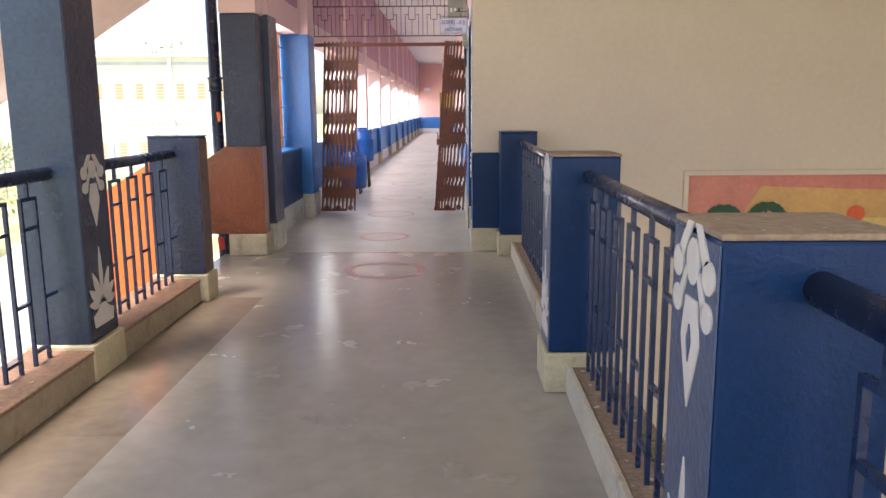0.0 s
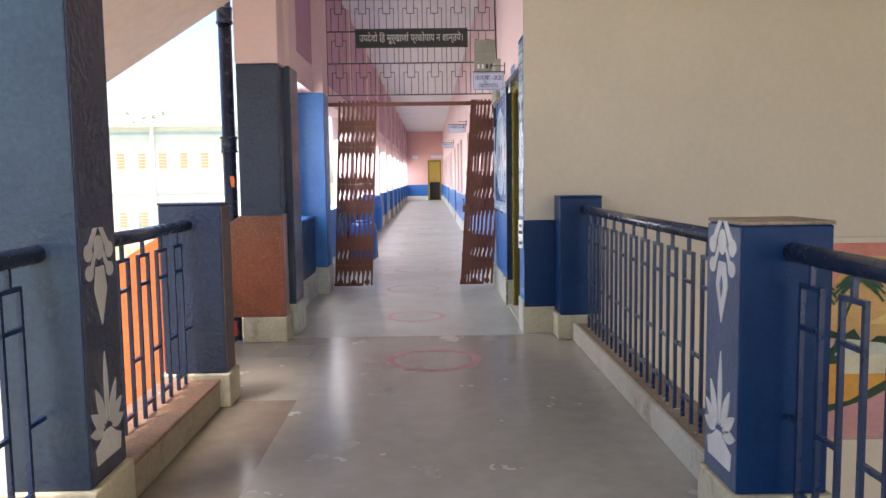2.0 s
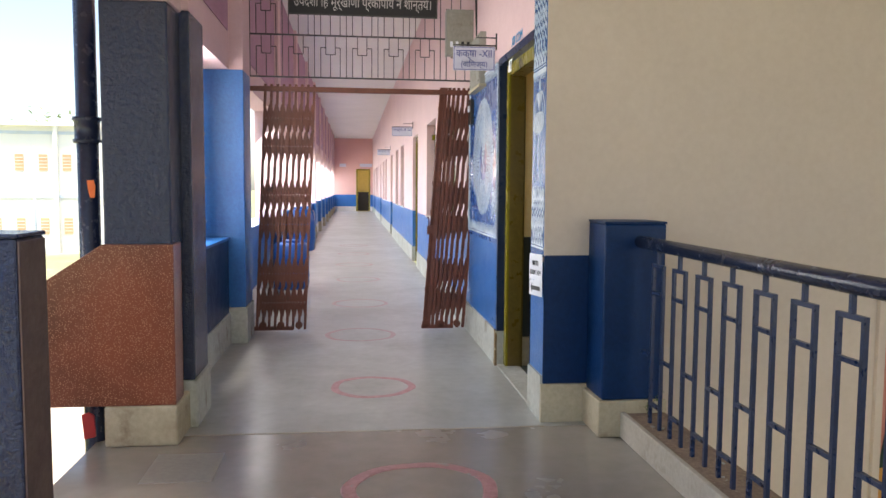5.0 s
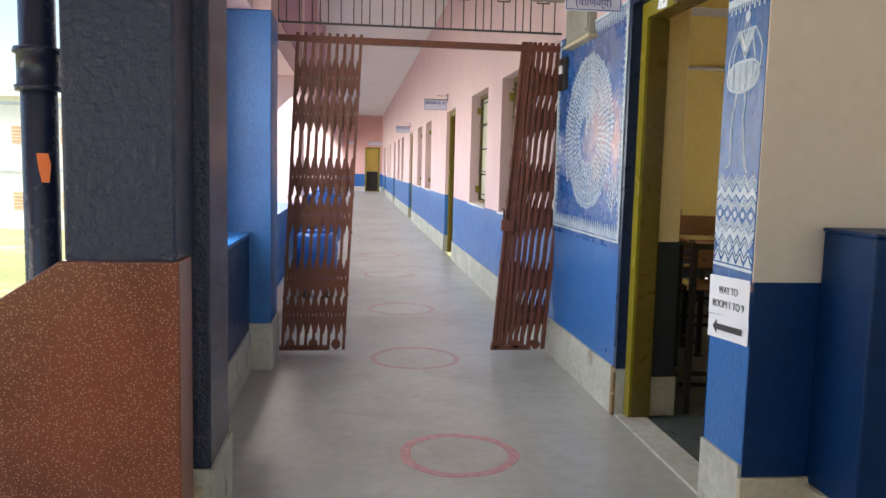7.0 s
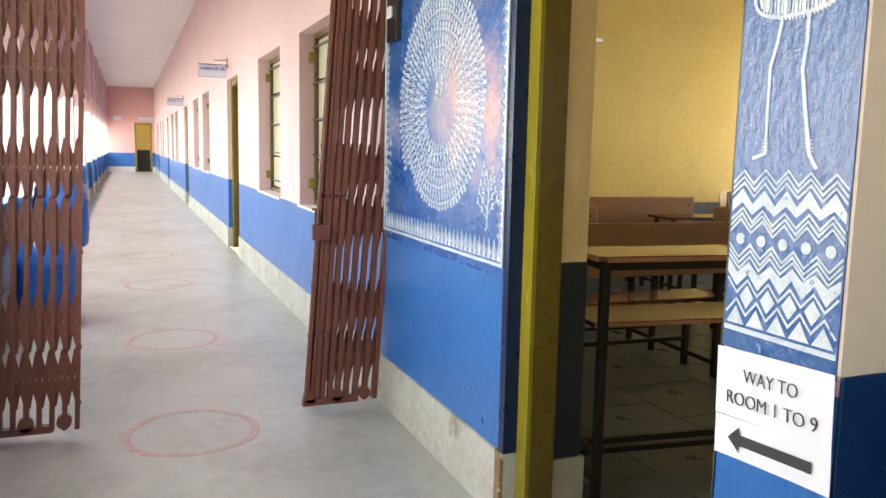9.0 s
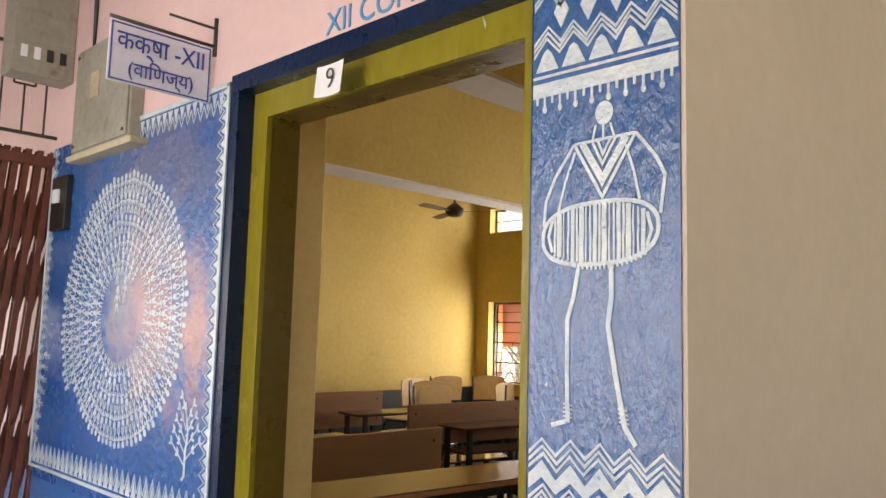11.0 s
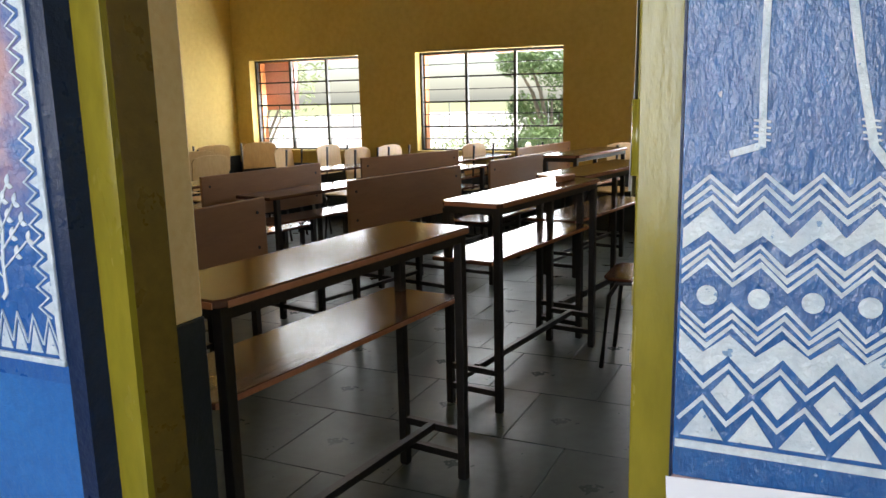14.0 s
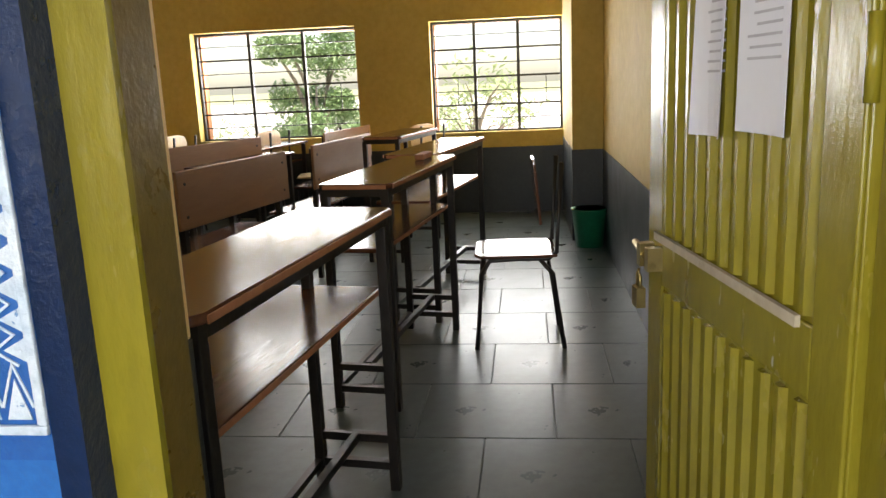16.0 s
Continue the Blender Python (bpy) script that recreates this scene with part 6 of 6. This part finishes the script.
# ---- classroom windows ----
def room_window(k, y0, y1, z0, z1, tall=True):
    root = tagged(new("window_room_%d" % (k + 1)), "classroom window with dark steel bars, open outwards", "window", kind="structure")
    root.location = (RX + 0.13, y0, z0)
    w, h = y1 - y0, z1 - z0
    for a, b, c, d in ((0, 0.022, 0, h), (w - 0.022, w, 0, h), (0.022, w - 0.022, 0, 0.022), (0.022, w - 0.022, h - 0.022, h)):
        bm = bmesh.new()
        box(bm, -0.02, 0.02, a, b, c, d)
        part("window_frame", bm, IRON, root)
    for j in (1, 2):
        bm = bmesh.new()
        y = w * j / 3
        box(bm, -0.02, 0.02, y - 0.014, y + 0.014, 0.022, h - 0.022)
        part("mullion", bm, IRON, root)
    n = 8 if tall else 2
    for i in range(1, n):
        bm = bmesh.new()
        t = 0.009 if i % 2 == 0 else 0.0045
        box(bm, -0.012, 0.012, 0.022, w - 0.022, h * i / n - t, h * i / n + t)
        part("window_bar", bm, IRON, root)
    if tall:
        for a in (w * 0.12, w * 0.8):
            bm = bmesh.new()
            box(bm, 0.012, 0.02, a, a + 0.008, h * 2 / 8, h * 4 / 8)
            part("vent_catch", bm, IRON, root)
        bm = bmesh.new()
        box(bm, -0.135, -0.02, -0.0, w, -0.008, 0.006)
        part("window_sill", bm, OCHRE, root)
        bm = bmesh.new()
        box(bm, 0.03, 0.119, w - 0.035, w - 0.002, 0.0, h)
        part("reveal_board", bm, ORANGE_PALE, root, "orange painted outer reveal")
        bm = bmesh.new()
        box(bm, 0.03, 0.119, 0.0, w - 0.036, h - 0.03, h - 0.002)
        part("lintel_board", bm, ORANGE_PALE, root, "orange painted outer lintel")


for k, (a, b) in enumerate(W3):
    room_window(k, a, b, 0.76, 1.79)
    room_window(k + 3, a, b, 2.69, 3.0, False)
# orange fin outside the northern window
bm = bmesh.new()
box(bm, RX + 0.3, RX + 0.36, 12.36, 13.2, 1.22, 2.3)
fixed("facade_fin", bm, DEEP_PINK, "salmon painted sunshade end on the outer facade", "facade")


def fan(m, turn):
    root = thing("ceiling_fan", m, "brown three-bladed ceiling fan hanging on a rod", "fan", "ceiling fans")
    bm = bmesh.new()
    tube(bm, [(0, 0, 0.06), (0, 0, 0.935)], 0.011, 10)
    part("rod", bm, FAN, root)
    bm = bmesh.new()
    tube(bm, [(0, 0, -0.06), (0, 0, -0.05), (0, 0, -0.01), (0, 0, 0.03), (0, 0, 0.07), (0, 0, 0.10)], [0.03, 0.075, 0.1, 0.1, 0.05, 0.018], 20)
    part("motor", bm, FAN, root)
    bm = bmesh.new()
    tube(bm, [(0, 0, 0.855), (0, 0, 0.915), (0, 0, 0.935)], [0.03, 0.055, 0.05], 14)
    part("canopy", bm, FAN, root)
    for k in range(3):
        bm = bmesh.new()
        mm = pose(0, 0, 0, 0, 0, turn + 120 * k) @ pose(0, 0, 0, 9, 0, 0)
        outline = [(0.09, -0.018), (0.16, -0.02), (0.2, -0.05), (0.5, -0.055), (0.56, -0.04), (0.56, 0.04), (0.5, 0.05), (0.2, 0.045), (0.16, 0.02), (0.09, 0.018)]
        prism(bm, outline, 0.004, mm @ Matrix(((1, 0, 0, 0), (0, 0, 1, 0), (0, 1, 0, -0.002), (0, 0, 0, 1))))
        part("blade", bm, FAN, root)
    return root


fan(pose(5.35, 11.8, 2.665), -54)
fan(pose(5.5, 9.8, 2.665), 75)

pj = thing("projector", pose(4.05, 9.56, 2.34, 0, 0, 12), "grey projector hanging on a ceiling pole with cable", "projector")
bm = bmesh.new()
box(bm, -0.15, 0.15, -0.12, 0.12, -0.05, 0.045)
part("body", bm, PROJ, pj, bevel=0.012)
bm = bmesh.new()
box(bm, -0.16, 0.16, -0.13, 0.13, 0.047, 0.056)
part("mount_plate", bm, BLACKP, pj)
bm = bmesh.new()
tube(bm, [(0.02, 0, 0.056), (0.02, 0, 1.26)], 0.02, 12)
part("pole", bm, WHITEWASH, pj)
bm = bmesh.new()
tube(bm, [(0.07, -0.12, 0), (0.07, -0.135, 0)], 0.03, 14)
part("lens", bm, BLACKP, pj, "dark round lens")
for k in range(2):
    bm = bmesh.new()
    box(bm, -0.154, -0.149, -0.09 + 0.1 * k, -0.015 + 0.1 * k, -0.035, 0.025)
    part("vent", bm, BLACKP, pj)
bm = bmesh.new()
tube(bm, [(-0.1, -0.1, 0.05), (-0.22, -0.12, 0.06), (-0.27, -0.1, 0.0), (-0.26, -0.05, -0.04), (-0.2, -0.02, 0.05), (-0.06, 0, 0.12), (0.0, 0.02, 0.22), (0.1, 0.03, 0.42), (0.14, 0.05, 0.7), (0.12, 0.05, 1.26)], 0.008, 8)
part("cable", bm, BLACKP, pj, "loose black cable")

for x, y, z, a in ((2.1, 10.83, 2.95, 0), (6.0, 10.83, 2.75, 0), (2.3, 8.545, 3.0, 0)):
    tl = thing("tube_light", pose(x, y, z), "white tube light batten on a ceiling beam, unlit", "lamp", "tube lights")
    bm = bmesh.new()
    box(bm, -0.6, 0.6, -0.045, 0.0, -0.02, 0.02)
    part("batten", bm, WHITEWASH, tl, bevel=0.004)
    bm = bmesh.new()
    tube(bm, [(-0.58, -0.065, 0), (0.58, -0.065, 0)], 0.013, 10)
    part("tube", bm, PAPER, tl)
    for s in (-1, 1):
        bm = bmesh.new()
        box(bm, s * 0.59 - 0.01, s * 0.59 + 0.01, -0.08, -0.045, -0.02, 0.02)
        part("holder", bm, WHITEWASH, tl)
nl = thing("tube_light", pose(3.4, 12.97, 2.42), "white tube light batten on the classroom wall, unlit", "lamp", "tube lights")
bm = bmesh.new()
box(bm, -0.6, 0.6, -0.045, 0.03, -0.02, 0.02)
part("batten", bm, WHITEWASH, nl, bevel=0.004)
bm = bmesh.new()
tube(bm, [(-0.58, -0.065, 0), (0.58, -0.065, 0)], 0.013, 10)
part("tube", bm, PAPER, nl)

# threshold and stone floor
bm = bmesh.new()
box(bm, WALL_X - 0.002, 0.60, 6.983, 7.96, 0.0, 0.012)
fixed("threshold", bm, GREY_PLINTH, "worn cement threshold of the classroom", "threshold", 0.004)
bm = bmesh.new()
box(bm, 0.6, RX, RS, RN, -0.08, -0.006)
floor_room = fixed("floor_room", bm, GROUT, "grey-green stone tile floor of the classroom", "floor")
TS = 0.505
bm = bmesh.new()
g = 0.0016
vs = []
for z, i in ((-0.006, 0.0), (-0.0015, 0.0), (0.0, 0.002)):
    vs.append([bm.verts.new(p) for p in ((g + i, g + i, z), (TS - g - i, g + i, z), (TS - g - i, TS - g - i, z), (g + i, TS - g - i, z))])
for a, b in zip(vs, vs[1:]):
    for k in range(4):
        bm.faces.new((a[k], a[(k + 1) % 4], b[(k + 1) % 4], b[k]))
bm.faces.new(vs[-1])
tile_mesh = mesh_of("tile", bm, TILE)
nx, ny = 13, 13
for i in range(-1, nx):
    for j in range(ny):
        x, y = 0.71 + i * TS, 6.6 + j * TS + (TS / 2 if i % 2 else 0)
        if y < RS - 0.25 or y + TS > RN + 0.3 or x + TS > RX + 0.3:
            continue
        ob = new("tile", tile_mesh)
        ob.parent = floor_room
        south = max(y, 6.853)
        ob.location = (max(x, 0.601), south, 0.0)
        ob.scale.y = (y + TS - south) / TS
        ob.scale.x = 0.108 / TS if i < 0 else 1.0

# ---- outside ----
def far_block(m, n, storeys, label, bay=1.5, high=4.3):
    root = thing("school_block", m, label, "building")
    L, D, H = n * bay, 8.0, storeys * high
    bm = bmesh.new()
    box(bm, 0, L, 0, D, 0, H)
    part("wall", bm, FAR_WHITE, root)
    bm = bmesh.new()
    box(bm, -0.3, L + 0.3, -0.5, D + 0.3, H, H + 0.25)
    part("roof", bm, FAR_WHITE, root)
    for s in range(storeys):
        bm = bmesh.new()
        box(bm, 0, L, -0.06, 0, s * high + 3.75, s * high + 3.95)
        part("string_course", bm, FAR_BLUE, root, "faded blue painted band")
    bm = bmesh.new()
    box(bm, 0.2, 0.75, -0.01, 0.04, 1.3, 2.4)
    frame_me = mesh_of("window", bm, FAR_ORANGE)
    bm = bmesh.new()
    for k in range(4):
        box(bm, 0.22, 0.73, -0.03, -0.011, 1.5 + k * 0.22, 1.54 + k * 0.22)
    bar_me = mesh_of("bars", bm, FAR_WHITE)
    for s in range(storeys):
        for k in range(n):
            w = new("window", frame_me)
            w.parent = root
            w.location = (0.3 + k * bay, -0.03, s * high)
            b = new("bars", bar_me)
            b.parent = w
    for k in range(0, n, 5):
        bm = bmesh.new()
        box(bm, k * bay, k * bay + 0.25, -0.35, 0, 0, H)
        part("pilaster", bm, FAR_WHITE, root)
    return root


far_block(pose(-58, 56, -3.45, 0, 0, 4), 30, 2, "long white two-storey school block with orange windows")
for x, y in ((-14.8, 40), (-17.5, 41), (-24, 42)):
    bm = bmesh.new()
    tube(bm, [(x, y, -3.45), (x, y, 2.9)], 0.05, 8)
    tagged(part("flag_pole", bm, FAR_BLUE), "thin blue steel pole on the grass", "pole", "poles")


def tree(x, y, ground, h, r, leafmat, seed, label, size=0.2, count=1500):
    """A tapered trunk with limbs, and a ragged crown of small leaves in clumps."""
    rn = random.Random(seed)
    root = thing("tree", pose(x, y, ground), label, "tree", "trees round the school")
    bm = bmesh.new()
    tube(bm, [(0, 0, 0), (0.05 * r, 0.02, h * 0.25), (-0.04 * r, 0.05 * r, h * 0.5), (0, 0, h * 0.8)], [0.05 * h ** 0.5 * 1.6, 0.05 * h ** 0.5 * 1.2, 0.04 * h ** 0.5, 0.015], 9)
    clumps = []
    for k in range(13):
        a, z0 = k * 2.4 + rn.random(), h * rn.uniform(0.3, 0.65)
        d = r * rn.uniform(0.45, 0.95)
        end = (d * math.cos(a), d * math.sin(a), min(h * 0.97, z0 + h * rn.uniform(0.1, 0.36)))
        tube(bm, [(0, 0, z0), (end[0] * 0.5, end[1] * 0.5, (z0 + end[2]) / 2 + 0.05 * h), end], [0.06, 0.04, 0.012], 6)
        clumps.append((Vector(end), r * rn.uniform(0.3, 0.5)))
    clumps.append((Vector((0, 0, h * 0.9)), r * 0.5))
    part("trunk", bm, BARK, root)
    verts, faces = [], []
    for k in range(count):
        c, cr = clumps[k % len(clumps)]
        p = Vector((rn.gauss(0, 1), rn.gauss(0, 1), rn.gauss(0, 0.8)))
        p = c + p.normalized() * cr * rn.random() ** 0.45
        e = Euler((rn.uniform(-0.9, 0.9), rn.uniform(-0.9, 0.9), rn.uniform(0, 6.28))).to_matrix()
        s = size * rn.uniform(0.6, 1.3)
        i = len(verts)
        for q in ((-0.5, 0, 0), (0, -0.16, 0.05), (0.5, 0, -0.08), (0, 0.16, 0.05)):
            verts.append(p + e @ (Vector(q) * s))
        faces.append((i, i + 1, i + 2, i + 3))
    me = bpy.data.meshes.new("crown")
    me.from_pydata([tuple(v) for v in verts], [], faces)
    me.materials.append(leafmat)
    crown = new("crown", me)
    crown.parent = root
    tagged(crown, kind="stuff")
    return root


tree(15.4, 11.65, -3.45, 5.9, 0.95, LEAF_MID, 3, "leafy green mango tree outside the classroom windows", 0.13, 12000)
tree(18.5, 15.4, -3.45, 3.9, 1.7, LEAF_PALE, 4, "pale green bushy tree beyond the windows", 0.17, 3000)
tree(20.5, 12.9, -3.45, 4.7, 1.6, LEAF_PALE, 6, "pale green bushy tree beyond the windows", 0.17, 3000)
tree(22.0, 24.0, -3.45, 7.2, 2.4, LEAF_PALE, 8, "tall pale tree beyond the windows", 0.3, 900)
tree(24.5, 9.0, -3.45, 5.4, 2.0, LEAF_PALE, 9, "tall pale tree beyond the windows", 0.3, 900)
for k, (x, y) in enumerate(((-22, 14.5), (-27, 18), (-21, 20), (-30, 23), (-25, 12), (-31, 16), (-18.5, 17))):
    tree(x, y, -3.45, 4.6 + (k % 3), 2.8, LEAF_PALE, 20 + k, "pale green tree at the edge of the yard", 0.36, 1500)
for k, (x, y) in enumerate(((-14.2, 23), (-16.8, 24.5), (-15.6, 21.2))):
    tree(x, y, -3.45, 4.3 + 0.5 * k, 1.7, LEAF_PALE, 60 + k, "pale green bushy tree beside the yard path", 0.16, 3200)
for k, (x, y) in enumerate(((-30, 80), (-50, 78))):
    tree(x, y, -3.45, 11 + k, 5, LEAF_PALE, 40 + k, "tall tree behind the far school block", 0.6, 500)
bm = bmesh.new()
box(bm, -14.2, -12.6, 28.5, 30, -3.45, -2.4)
tagged(part("water_tank", bm, FAR_WHITE, bevel=0.08), "small white masonry tank on the grass", "tank")

# ---- small things on the walkway ----
bm = bmesh.new()
box(bm, -1.385, -1.095, 6.0, 6.345, 0.0, 0.0025)
fixed("floor_patch", bm, PATCH, "square of newer cement let into the floor", "floor patch")
bm = bmesh.new()
box(bm, -1.3, 0.45, 6.605, 6.618, 0.0, 0.002)
fixed("floor_joint", bm, KERB_SIDE, "pale mortar joint across the floor", "joint")
bm = bmesh.new()
prism(bm, [(0, 0), (0.05, 0.012), (0.045, 0.11), (0.02, 0.125), (-0.01, 0.115)], 0.014, pose(-1.735, 6.44, 0.05))
tagged(part("red_packet", bm, flat_paint("red_packet_foil", (0.4, 0.02, 0.02)), bevel=0.003), "small red packet stuck beside the pier's foot", "packet")
rn = random.Random(11)
for x, y, z in ((0.93, 3.47, 0.118), (0.9, 6.36, 0.118), (0.92, 2.2, 0.118), (0.88, 5.0, 0.118)):
    weed = thing("weed", pose(x, y, z), "small green weed growing from the kerb", "plant", "kerb weeds")
    bm = bmesh.new()
    for k in range(7):
        a, h = rn.uniform(0, 6.28), rn.uniform(0.04, 0.12)
        dx, dy = math.cos(a) * h * 0.6, math.sin(a) * h * 0.6
        w = 0.004
        p = [(0, 0, 0), (dx * 0.5, dy * 0.5, h * 0.8), (dx, dy, h)]
        tube(bm, p, [0.0016, 0.0013, 0.0004], 4)
        for f in (0.45, 0.8):
            q = Vector((dx * f, dy * f, h * (f + 0.15)))
            v = [bm.verts.new(q + Vector(d)) for d in ((0, 0, 0), (0.012, 0.006, 0.006), (0.024, 0, 0.002), (0.012, -0.006, 0.006))]
            bm.faces.new(v)
    part("blades", bm, LEAF, weed)
litter = []
for k in range(60):
    side = k % 3
    x = rn.uniform(0.82, 0.98) if side else rn.uniform(-1.62, -1.42)
    y = rn.uniform(0.2, 6.2) if side else rn.choice((rn.uniform(0.5, 3.2), rn.uniform(3.7, 4.8)))
    if side and (1.0 < y < 1.35 or 3.1 < y < 3.48):
        continue
    litter.append((x, y, 0.119 if side else 0.156))
bm = bmesh.new()
for x, y, z in litter:
    s, a = rn.uniform(0.004, 0.013), rn.uniform(0, 3)
    m = pose(x, y, z, 0, 0, math.degrees(a))
    box(bm, -s, s, -s * 0.5, s * 0.5, 0, rn.uniform(0.002, 0.006), 0, m)
tagged(part("kerb_grit", bm, [GREY_PLINTH]), "bits of grit and litter lying on the kerbs", "litter", kind="stuff")
